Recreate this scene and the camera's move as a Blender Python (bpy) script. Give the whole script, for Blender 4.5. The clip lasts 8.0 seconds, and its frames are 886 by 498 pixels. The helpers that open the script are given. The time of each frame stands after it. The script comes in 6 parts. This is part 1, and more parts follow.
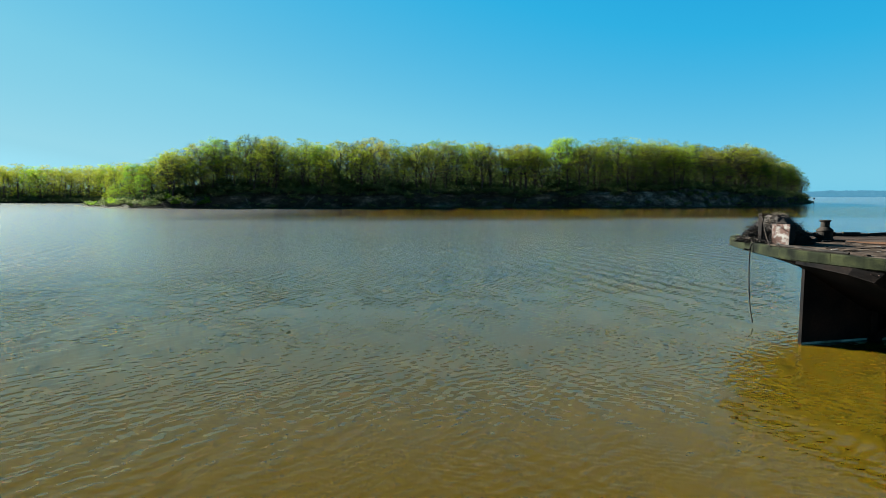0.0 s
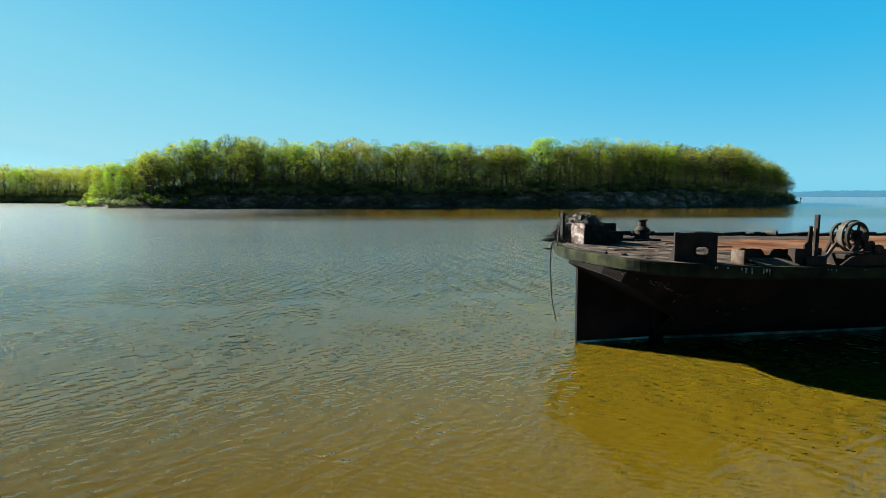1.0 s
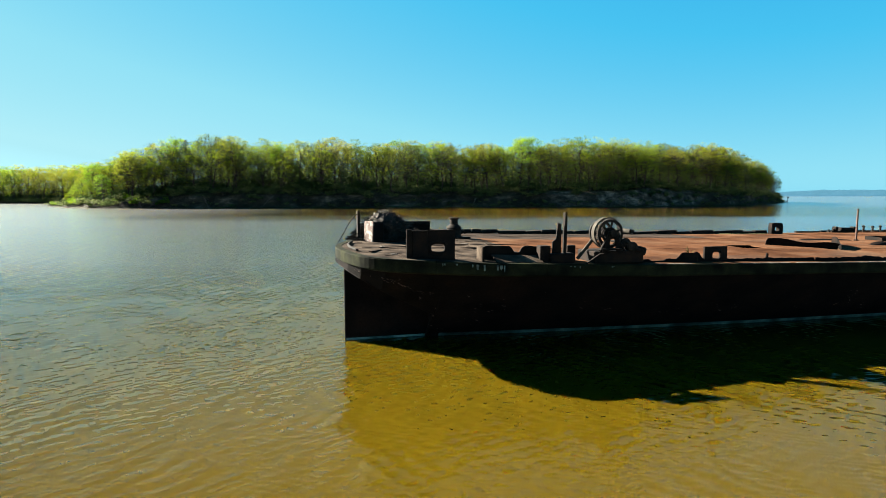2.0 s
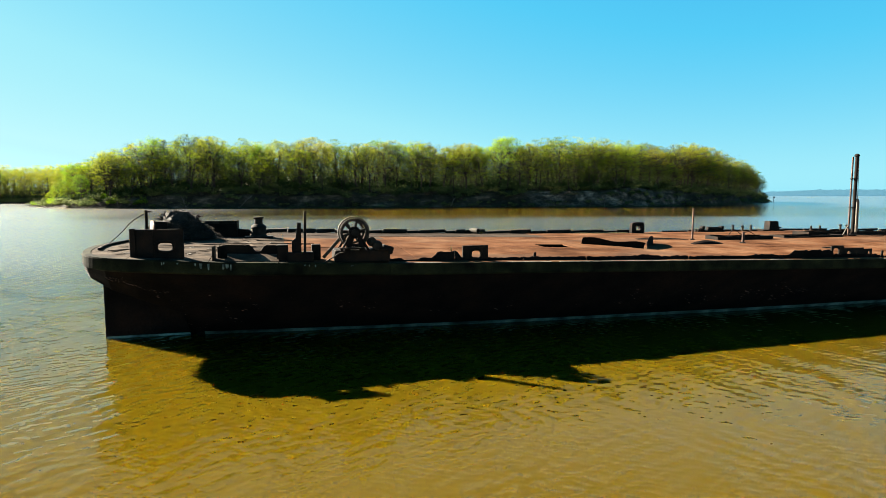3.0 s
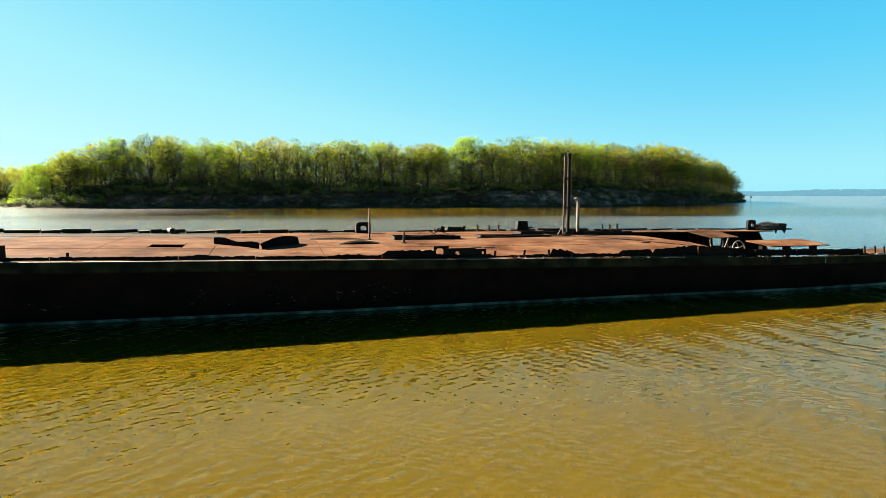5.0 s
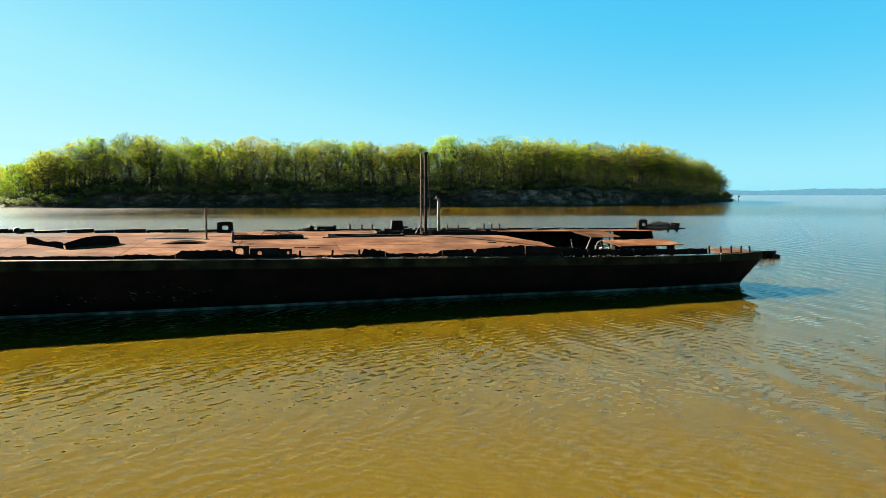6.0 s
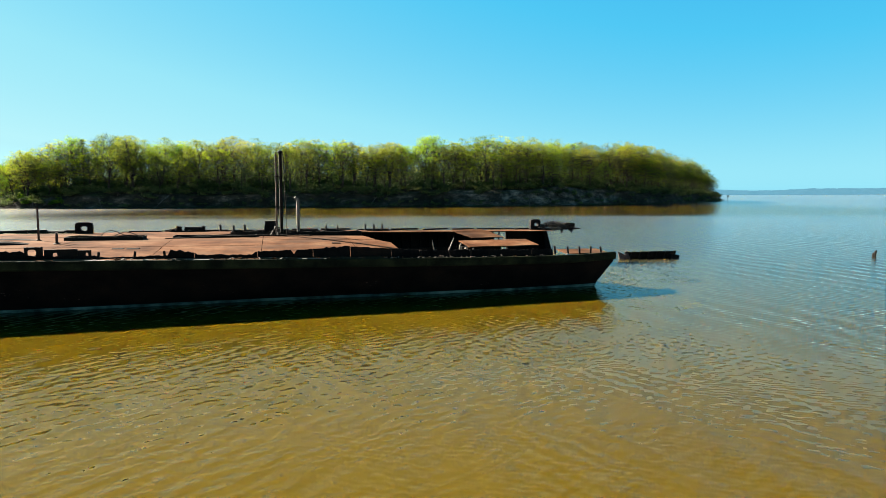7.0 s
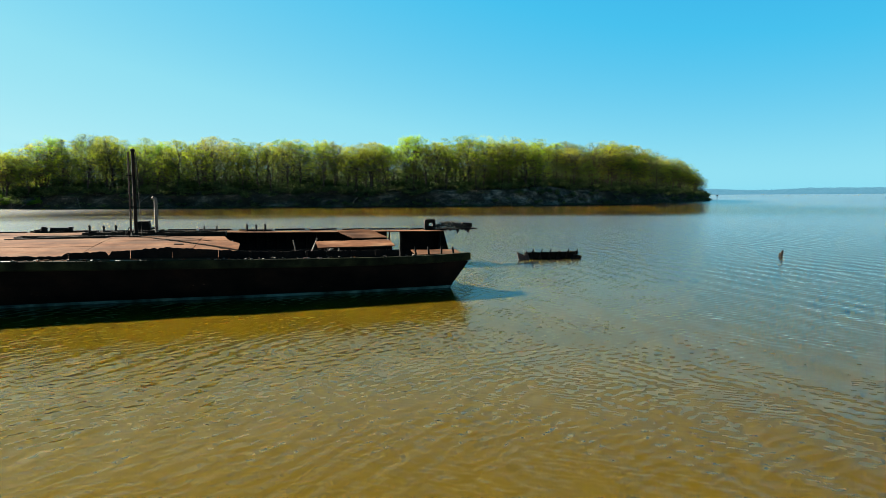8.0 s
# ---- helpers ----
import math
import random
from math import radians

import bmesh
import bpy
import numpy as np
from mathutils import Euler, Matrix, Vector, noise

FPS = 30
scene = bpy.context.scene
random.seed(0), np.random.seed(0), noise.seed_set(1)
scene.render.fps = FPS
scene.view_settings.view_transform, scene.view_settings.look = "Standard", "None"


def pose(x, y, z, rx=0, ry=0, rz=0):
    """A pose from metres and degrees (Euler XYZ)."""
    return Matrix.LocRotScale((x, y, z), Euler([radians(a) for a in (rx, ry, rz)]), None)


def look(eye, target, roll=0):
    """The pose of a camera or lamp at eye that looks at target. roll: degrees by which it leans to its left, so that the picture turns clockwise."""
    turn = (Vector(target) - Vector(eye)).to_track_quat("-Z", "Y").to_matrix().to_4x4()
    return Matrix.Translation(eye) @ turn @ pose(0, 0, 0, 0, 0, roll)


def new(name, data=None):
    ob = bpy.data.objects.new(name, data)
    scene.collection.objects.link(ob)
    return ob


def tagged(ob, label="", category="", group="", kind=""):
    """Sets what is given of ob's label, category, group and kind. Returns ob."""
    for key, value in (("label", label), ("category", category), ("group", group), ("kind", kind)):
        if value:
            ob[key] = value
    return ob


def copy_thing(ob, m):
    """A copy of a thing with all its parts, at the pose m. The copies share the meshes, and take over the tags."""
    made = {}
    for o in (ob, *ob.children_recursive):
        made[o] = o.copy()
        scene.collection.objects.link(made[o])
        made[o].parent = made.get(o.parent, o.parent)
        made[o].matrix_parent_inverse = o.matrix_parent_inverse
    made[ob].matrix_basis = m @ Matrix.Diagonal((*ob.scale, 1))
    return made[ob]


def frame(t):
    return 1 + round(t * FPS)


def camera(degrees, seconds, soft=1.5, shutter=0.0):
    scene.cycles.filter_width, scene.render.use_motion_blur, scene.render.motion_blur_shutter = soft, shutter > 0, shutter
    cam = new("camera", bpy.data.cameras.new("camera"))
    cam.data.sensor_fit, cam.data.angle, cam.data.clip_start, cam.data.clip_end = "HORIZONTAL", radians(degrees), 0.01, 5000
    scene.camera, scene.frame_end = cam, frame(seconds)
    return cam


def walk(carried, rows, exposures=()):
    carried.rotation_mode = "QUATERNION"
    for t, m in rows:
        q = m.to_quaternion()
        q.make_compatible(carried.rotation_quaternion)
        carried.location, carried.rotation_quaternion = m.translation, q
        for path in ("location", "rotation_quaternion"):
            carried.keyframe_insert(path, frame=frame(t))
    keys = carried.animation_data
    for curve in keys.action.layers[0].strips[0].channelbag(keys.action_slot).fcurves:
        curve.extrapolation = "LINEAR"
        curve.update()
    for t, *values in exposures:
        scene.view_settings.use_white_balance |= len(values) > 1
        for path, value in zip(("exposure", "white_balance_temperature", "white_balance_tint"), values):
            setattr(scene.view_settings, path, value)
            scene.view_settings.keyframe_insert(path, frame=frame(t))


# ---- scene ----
cam = camera(73.0, 8.0, soft=0.8)
PATH = [
    (0, (-5.027, 0.193, 4.863), (-5.015, 2.185, 4.687), 0.0),
    (0.5, (-1.495, 0.053, 4.866), (-1.479, 2.046, 4.69), -0.0),
    (1, (2.258, 0.034, 4.842), (2.277, 2.026, 4.666), -0.0),
    (2.5, (13.805, -0.279, 4.754), (13.831, 1.713, 4.577), -0.1),
    (3, (17.85, -0.408, 4.748), (17.879, 1.584, 4.571), -0.1),
    (3.5, (21.932, -0.467, 4.745), (21.961, 1.525, 4.568), -0.1),
    (4, (26.008, -0.51, 4.744), (26.036, 1.482, 4.567), -0.1),
    (4.5, (30.015, -0.4, 4.724), (30.043, 1.592, 4.547), -0.1),
    (6, (41.871, -0.035, 4.683), (41.903, 1.957, 4.503), -0.1),
    (6.5, (45.769, 0.17, 4.665), (45.8, 2.162, 4.486), -0.1),
    (7, (49.636, 0.498, 4.629), (49.668, 2.49, 4.45), -0.2),
    (7.5, (53.354, 0.872, 4.615), (53.386, 2.863, 4.436), -0.2),
    (8, (56.993, 1.334, 4.554), (57.027, 3.326, 4.375), -0.3),
]
EXPOSURES = [(0.0, 3.26, 5620, 5), (1.0, 3.38, 5740, 6), (2.5, 3.71, 6450, 9), (4.5, 3.84, 6850, 10), (6.0, 3.78, 6550, 10), (7.0, 3.7, 6420, 9), (8.0, 3.58, 6230, 7)]
walk(cam, [(t, look(eye, target, roll)) for t, eye, target, roll in PATH],
     exposures=EXPOSURES)

# ---- world, sun ----
SUN_FROM = Vector((-1.70, 1.02, 1.0)).normalized()
elev = math.asin(SUN_FROM.z)
world = bpy.data.worlds.new("sky")
scene.world = world
world.use_nodes = True
wn, wl = world.node_tree.nodes, world.node_tree.links
sky = wn.new("ShaderNodeTexSky")
sky.sky_type = 'NISHITA'
sky.sun_disc = False
sky.sun_elevation = elev
sky.sun_rotation = math.atan2(SUN_FROM.x, SUN_FROM.y)
sky.altitude, sky.air_density, sky.dust_density, sky.ozone_density = 0, 1.0, 0.15, 1.5
grey = wn.new("ShaderNodeRGBToBW")
wl.new(sky.outputs[0], grey.inputs[0])
scale = wn.new("ShaderNodeMath")
scale.operation = 'MULTIPLY'
scale.inputs[1].default_value = 0.10
wl.new(grey.outputs[0], scale.inputs[0])
hue = wn.new("ShaderNodeValToRGB")
hue.color_ramp.elements[0].position, hue.color_ramp.elements[0].color = 0.09, (0.004, 0.065, 0.24, 1)
hue.color_ramp.elements[1].position, hue.color_ramp.elements[1].color = 0.95, (0.50, 0.90, 0.96, 1)
mid = hue.color_ramp.elements.new(0.20)
mid.color = (0.048, 0.455, 0.825, 1)
mid = hue.color_ramp.elements.new(0.30)
mid.color = (0.085, 0.57, 0.89, 1)
mid = hue.color_ramp.elements.new(0.60)
mid.color = (0.33, 0.79, 0.93, 1)
wl.new(scale.outputs[0], hue.inputs[0])
gain = wn.new("ShaderNodeVectorMath")
gain.operation = 'SCALE'
# the glow round the sun goes on past the end of the ramp
glow = wn.new("ShaderNodeMath")
glow.operation = 'MAXIMUM'
glow.inputs[1].default_value = 1.0
wl.new(scale.outputs[0], glow.inputs[0])
wl.new(glow.outputs[0], gain.inputs["Scale"])
wl.new(hue.outputs[0], gain.inputs[0])
wl.new(gain.outputs[0], wn["Background"].inputs[0])
wn["Background"].inputs[1].default_value = 0.078

sun_data = bpy.data.lights.new("sun", 'SUN')
sun_data.energy, sun_data.angle, sun_data.color = 5.0, radians(0.53), (1.0, 0.90, 0.74)
sun = new("sun", sun_data)
sun.matrix_world = look(SUN_FROM * 50, (0, 0, 0))


# ---- materials ----
def mat(name, rough=0.7, metal=0.0):
    m = bpy.data.materials.new(name)
    m.use_nodes = True
    b = m.node_tree.nodes["Principled BSDF"]
    b.inputs["Roughness"].default_value, b.inputs["Metallic"].default_value = rough, metal
    return m, m.node_tree.nodes, m.node_tree.links, b


def tex_noise(n, l, scale, detail=4, rough=0.55, stretch=None, coord="Object"):
    tc = n.new("ShaderNodeTexCoord")
    t = n.new("ShaderNodeTexNoise")
    t.inputs["Scale"].default_value, t.inputs["Detail"].default_value, t.inputs["Roughness"].default_value = scale, detail, rough
    if stretch:
        mp = n.new("ShaderNodeMapping")
        mp.inputs["Scale"].default_value = stretch
        l.new(tc.outputs[coord], mp.inputs[0])
        l.new(mp.outputs[0], t.inputs[0])
    else:
        l.new(tc.outputs[coord], t.inputs[0])
    return t.outputs[0]


def ramp(n, l, fac, stops):
    r = n.new("ShaderNodeValToRGB")
    el = r.color_ramp.elements
    for i, (p, c) in enumerate(stops):
        e = el[i] if i < 2 else el.new(p)
        e.position, e.color = p, (*c, 1)
    l.new(fac, r.inputs[0])
    return r.outputs[0]


def mixc(n, l, fac, a, b, mode='MIX'):
    x = n.new("ShaderNodeMix")
    x.data_type, x.blend_type = 'RGBA', mode
    for s, v in ((0, fac), (6, a), (7, b)):
        if isinstance(v, (int, float)):
            x.inputs[s].default_value = v
        elif isinstance(v, tuple):
            x.inputs[s].default_value = (*v, 1)
        else:
            l.new(v, x.inputs[s])
    return x.outputs[2]


def bump(n, l, b, h, strength, dist):
    u = n.new("ShaderNodeBump")
    u.inputs["Strength"].default_value, u.inputs["Distance"].default_value = strength, dist
    l.new(h, u.inputs["Height"])
    l.new(u.outputs[0], b.inputs["Normal"])


def steel(name, base, dark, light, scale=1.2, rough=0.75, metal=0.0, streak=None, spec=0.25):
    m, n, l, b = mat(name, rough, metal)
    b.inputs["Specular IOR Level"].default_value = spec
    big = ramp(n, l, tex_noise(n, l, scale, 5), [(0.36, dark), (0.5, base), (0.68, light)])
    fine = ramp(n, l, tex_noise(n, l, scale * 14, 4, 0.65, streak), [(0.3, (0.6, 0.6, 0.6)), (0.7, (1.25, 1.2, 1.15))])
    col = mixc(n, l, 1.0, big, fine, 'MULTIPLY')
    info = n.new("ShaderNodeObjectInfo")
    vary = ramp(n, l, info.outputs["Random"], [(0.0, (0.84, 0.84, 0.84)), (1.0, (1.14, 1.12, 1.1))])
    l.new(mixc(n, l, 1.0, col, vary, 'MULTIPLY'), b.inputs["Base Color"])
    bump(n, l, b, tex_noise(n, l, scale * 9, 5, 0.7), 0.35, 0.02)
    return m


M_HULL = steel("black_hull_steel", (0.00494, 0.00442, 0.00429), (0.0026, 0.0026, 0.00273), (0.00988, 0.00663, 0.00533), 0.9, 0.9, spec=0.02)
M_TIDE = steel("algae_tide_line", (0.05625, 0.1063, 0.1025), (0.015, 0.0275, 0.02625), (0.15, 0.2375, 0.225), 1.2, 0.8)
M_SCAR = steel("bare_rust_scar", (0.04234, 0.02117, 0.01512), (0.02117, 0.0121, 0.009072), (0.0726, 0.05141, 0.04234), 4.0, 0.85)
M_PAINT = steel("flaking_white_paint_on_rust", (0.04032, 0.01714, 0.01008), (0.125, 0.121, 0.1129), (0.04838, 0.02218, 0.01411), 4.0, 0.8)
M_RIM = steel("weathered_rim_steel", (0.00782, 0.00943, 0.005175), (0.003105, 0.003795, 0.00276), (0.01667, 0.01897, 0.008625), 1.5, 0.9, spec=0.02)
M_RUST = steel("rusted_deck_steel", (0.05488, 0.02538, 0.01316), (0.02964, 0.01294, 0.00658), (0.07793, 0.04374, 0.02547), 0.55, 0.95, streak=(0.2744, 1.232, 1.4), spec=0.01)
n, l, b = M_RUST.node_tree.nodes, M_RUST.node_tree.links, M_RUST.node_tree.nodes["Principled BSDF"]
rust_col = b.inputs["Base Color"].links[0].from_socket
worn = ramp(n, l, tex_noise(n, l, 0.33, 6, 0.68, (0.5, 1, 1)), [(0.52, (0, 0, 0)), (0.64, (1, 1, 1))])
rust_col = mixc(n, l, mixc(n, l, 1.0, worn, (0.55, 0.55, 0.55), 'MULTIPLY'), rust_col, (0.034, 0.022, 0.016))
specks = ramp(n, l, tex_noise(n, l, 2.6, 6, 0.75, (0.35, 1, 1)), [(0.60, (0, 0, 0)), (0.68, (1, 1, 1))])
rust_col = mixc(n, l, mixc(n, l, 1.0, specks, (0.45, 0.45, 0.45), 'MULTIPLY'), rust_col, (0.016, 0.009, 0.006))
l.new(rust_col, b.inputs["Base Color"])
M_GREYDECK = steel("grey_scaled_deck", (0.02203, 0.01689, 0.01395), (0.01249, 0.009915, 0.008445), (0.03378, 0.0257, 0.01983), 1.0, 0.9, spec=0.015)
M_DRIP = steel("chalky_paint_drips", (0.096, 0.126, 0.12), (0.036, 0.048, 0.048), (0.162, 0.198, 0.186), 6.0, 0.85)
M_WORN = steel("worn_winch_steel", (0.03, 0.0264, 0.0204), (0.0132, 0.0114, 0.009), (0.054, 0.0468, 0.036), 3.0, 0.8, spec=0.1)
M_MOSS = steel("mossy_steel", (0.078, 0.072, 0.018), (0.036, 0.03, 0.012), (0.12, 0.108, 0.036), 3.0, 0.9)
M_BOWDECK = steel("grey_worn_deck", (0.0288, 0.02176, 0.01677), (0.00992, 0.008192, 0.006912), (0.05888, 0.04736, 0.03712), 1.6, 0.85, spec=0.015)
M_IRON = steel("dark_rusted_iron", (0.005172, 0.003779, 0.002984), (0.002387, 0.001989, 0.00179), (0.01193, 0.006367, 0.00358), 2.5, 0.85, spec=0.08)
M_CAST = steel("cast_iron", (0.0108, 0.0096, 0.0084), (0.0048, 0.0042, 0.0036), (0.024, 0.0192, 0.015), 3.0, 0.85, spec=0.06)
M_PALE = steel("pale_weathered_metal", (0.05605, 0.04959, 0.04096), (0.03018, 0.02372, 0.01833), (0.08195, 0.07546, 0.06683), 3.0, 0.7)
M_TIMBER = steel("tarred_timber", (0.009555, 0.007846, 0.006484), (0.004095, 0.003413, 0.003071), (0.02048, 0.01706, 0.01365), 2.0, 0.9, streak=(0.0975, 0.65, 0.65), spec=0.08)
M_STICK = steel("dry_sticks", (0.0125, 0.009247, 0.006248), (0.004998, 0.003499, 0.002499), (0.03249, 0.02499, 0.01875), 3.0, 0.9)
M_BARK = steel("bark", (0.0279, 0.02399, 0.02009), (0.01451, 0.01228, 0.01004), (0.06138, 0.05301, 0.04464), 0.8, 0.95, spec=0.05)
M_DRIFT = steel("driftwood", (0.06985, 0.06287, 0.05355), (0.04191, 0.03493, 0.02795), (0.09779, 0.09081, 0.08146), 1.5, 0.9)


M_EARTH, n, l, b = mat("bank_earth", 0.95)
b.inputs["Specular IOR Level"].default_value = 0.05
soil = ramp(n, l, tex_noise(n, l, 0.13, 6, 0.65, (1, 1, 2.5)), [(0.42, (0.012, 0.011, 0.008)), (0.56, (0.03, 0.026, 0.019)), (0.72, (0.12, 0.096, 0.072))])
clay = ramp(n, l, tex_noise(n, l, 0.2, 6, 0.65, (1, 1, 2.0)), [(0.42, (0.02, 0.018, 0.0145)), (0.54, (0.065, 0.057, 0.046)), (0.70, (0.18, 0.155, 0.125))])
where = n.new("ShaderNodeSeparateXYZ")
l.new(n.new("ShaderNodeTexCoord").outputs["Object"], where.inputs[0])
slip = n.new("ShaderNodeValToRGB")
slip.color_ramp.elements[0].position, slip.color_ramp.elements[0].color = 0.27, (0, 0, 0, 1)
slip.color_ramp.elements[1].position, slip.color_ramp.elements[1].color = 0.72, (0, 0, 0, 1)
for at in (0.30, 0.66):
    slip.color_ramp.elements.new(at).color = (1, 1, 1, 1)
along = n.new("ShaderNodeMapRange")
along.inputs[1].default_value, along.inputs[2].default_value = 0.0, 200.0
l.new(where.outputs["X"], along.inputs[0])
l.new(along.outputs[0], slip.inputs[0])
soil = mixc(n, l, slip.outputs[0], soil, clay)
face = n.new("ShaderNodeSeparateXYZ")
l.new(n.new("ShaderNodeNewGeometry").outputs["True Normal"], face.inputs[0])
soil = mixc(n, l, ramp(n, l, face.outputs["Z"], [(0.80, (0, 0, 0)), (0.93, (1, 1, 1))]), soil, ramp(n, l, tex_noise(n, l, 0.5, 5, 0.7), [(0.4, (0.016, 0.016, 0.008)), (0.65, (0.04, 0.045, 0.014))]))
l.new(mixc(n, l, 1.0, soil, ramp(n, l, tex_noise(n, l, 1.6, 5, 0.7), [(0.3, (0.5, 0.5, 0.5)), (0.7, (1.4, 1.35, 1.3))]), 'MULTIPLY'), b.inputs["Base Color"])
bump(n, l, b, tex_noise(n, l, 1.1, 6, 0.7), 0.8, 0.4)


def leafmat(name, a, b2, c, trans=0.45):
    m, n, l, b = mat(name, 0.8)
    b.inputs["Specular IOR Level"].default_value = 0.08
    geo = n.new("ShaderNodeNewGeometry")
    info = n.new("ShaderNodeObjectInfo")
    isl = ramp(n, l, geo.outputs["Random Per Island"], [(0.0, a), (0.55, b2), (1.0, c)])
    tone = ramp(n, l, info.outputs["Random"], [(0.0, (0.42, 0.52, 0.5)), (0.35, (0.85, 0.88, 0.85)), (0.7, (1.05, 1.0, 0.95)), (1.0, (1.45, 1.2, 1.0))])
    col = mixc(n, l, 1.0, isl, tone, 'MULTIPLY')
    l.new(col, b.inputs["Base Color"])
    tr = n.new("ShaderNodeBsdfTranslucent")
    l.new(col, tr.inputs[0])
    mx = n.new("ShaderNodeMixShader")
    mx.inputs[0].default_value = trans
    l.new(b.outputs[0], mx.inputs[1])
    l.new(tr.outputs[0], mx.inputs[2])
    l.new(mx.outputs[0], n["Material Output"].inputs[0])
    return m


M_LEAF = leafmat("spring_leaves", (0.046, 0.071, 0.0036), (0.087, 0.12, 0.0052), (0.131, 0.162, 0.010), 0.74)
M_LEAF_OLIVE = leafmat("olive_leaves", (0.05472, 0.0684, 0.006384), (0.09804, 0.114, 0.01026), (0.1448, 0.1573, 0.02166), 0.74)
M_LEAF_FRESH = leafmat("fresh_leaves", (0.04346, 0.08586, 0.00477), (0.0795, 0.1431, 0.007208), (0.1219, 0.1929, 0.01548), 0.74)
M_BUSH = leafmat("bank_bush_leaves", (0.03334, 0.04973, 0.01704), (0.06114, 0.0819, 0.02555), (0.1056, 0.1228, 0.04259), 0.45)
# leaf colour kept dark to hold the shade under the canopy
M_SAPLING = leafmat("sapling_leaves_with_shade", (0.0286, 0.0459, 0.014), (0.0468, 0.0702, 0.0196), (0.0728, 0.0999, 0.0308), 0.45)
M_CEDAR = leafmat("cedar_needles", (0.018, 0.032, 0.014), (0.028, 0.046, 0.02), (0.042, 0.062, 0.028), 0.25)

M_WATER, n, l, b = mat("muddy_river_water", 0.17)
silt = ramp(n, l, tex_noise(n, l, 0.035, 4, 0.5, (1, 1.6, 1)), [(0.3, (0.030, 0.0195, 0.0008)), (0.7, (0.036, 0.0245, 0.0011))])


def train(length, heading, slope, wander, y0=0.0, y1=1.0, low=1.0):
    """A train of ripples of that length, running towards heading, with broken crests: its slopes across x and y.
    It dies down to low from y0 to y1, off towards the island."""
    tc = n.new("ShaderNodeTexCoord")
    mp = n.new("ShaderNodeMapping")
    mp.inputs["Rotation"].default_value = (0, 0, radians(-heading))
    l.new(tc.outputs["Object"], mp.inputs[0])
    t = n.new("ShaderNodeTexWave")
    t.wave_type, t.bands_direction, t.wave_profile = 'BANDS', 'X', 'SIN'
    for key, val in (("Scale", 0.314 / length), ("Distortion", wander), ("Detail", 2.0), ("Detail Scale", 1.6), ("Detail Roughness", 0.55)):
        t.inputs[key].default_value = val
    l.new(mp.outputs[0], t.inputs[0])
    patch = n.new("ShaderNodeTexNoise")
    patch.inputs["Scale"].default_value, patch.inputs["Detail"].default_value = 0.16 / length, 2
    l.new(mp.outputs[0], patch.inputs[0])
    size = n.new("ShaderNodeMapRange")
    for k, val in ((1, 0.36), (2, 0.68), (3, 0.15), (4, 2.0)):
        size.inputs[k].default_value = val
    l.new(patch.outputs[0], size.inputs[0])
    pos = n.new("ShaderNodeSeparateXYZ")
    l.new(tc.outputs["Object"], pos.inputs[0])
    f = n.new("ShaderNodeMapRange")
    f.interpolation_type = 'SMOOTHSTEP'
    for k, val in ((1, y0), (2, y1), (3, 2.0 * slope), (4, 2.0 * slope * low)):
        f.inputs[k].default_value = val
    l.new(pos.outputs["Y"], f.inputs[0])
    c = n.new("ShaderNodeMath")
    c.operation = 'SUBTRACT'
    c.inputs[1].default_value = 0.5
    l.new(t.outputs["Fac"], c.inputs[0])
    a = c.outputs[0]
    for other in (size.outputs[0], f.outputs[0]):
        m = n.new("ShaderNodeMath")
        m.operation = 'MULTIPLY'
        l.new(a, m.inputs[0])
        l.new(other, m.inputs[1])
        a = m.outputs[0]
    x = n.new("ShaderNodeVectorMath")
    x.operation = 'SCALE'
    x.inputs[0].default_value = (math.cos(radians(heading)), math.sin(radians(heading)), 0.0)
    l.new(a, x.inputs["Scale"])
    return x.outputs[0]


def vadd(a, c):
    x = n.new("ShaderNodeVectorMath")
    x.operation = 'ADD'
    l.new(a, x.inputs[0])
    if isinstance(c, tuple):
        x.inputs[1].default_value = c
    else:
        l.new(c, x.inputs[1])
    return x.outputs[0]


waves = vadd(train(1.5, 15, 0.04, 3.5), train(0.8, -12, 0.042, 4.5))
for ripple in ((0.48, -30, 0.052, 5.5, 25, 70, 0.9), (0.36, -64, 0.046, 5.5, 22, 60, 0.7), (0.42, 40, 0.04, 5.5, 22, 60, 0.8), (0.22, -44, 0.042, 6.0, 12, 30, 0.2), (0.19, 72, 0.034, 6.0, 12, 30, 0.2)):
    waves = vadd(waves, train(*ripple))
# gusts, and the lee under the island
gust = ramp(n, l, tex_noise(n, l, 0.03, 3, 0.5, (0.6, 1.5, 1)), [(0.35, (0.6, 0.6, 0.6)), (0.65, (1.0, 1.0, 1.0))])
place = n.new("ShaderNodeSeparateXYZ")
tc = n.new("ShaderNodeTexCoord")
l.new(tc.outputs["Object"], place.inputs[0])
shift = n.new("ShaderNodeMath")
shift.operation = 'MULTIPLY_ADD'
l.new(tex_noise(n, l, 0.02, 4, 0.6, (0.5, 1.5, 1)), shift.inputs[0])
shift.inputs[1].default_value = 70.0
l.new(place.outputs["Y"], shift.inputs[2])
lee_y = n.new("ShaderNodeMapRange")
lee_y.interpolation_type = 'SMOOTHSTEP'
for k, val in ((1, 145.0), (2, 195.0), (3, 0.0), (4, 1.0)):
    lee_y.inputs[k].default_value = val
l.new(shift.outputs[0], lee_y.inputs[0])
lee_x = n.new("ShaderNodeMapRange")
lee_x.interpolation_type = 'SMOOTHSTEP'
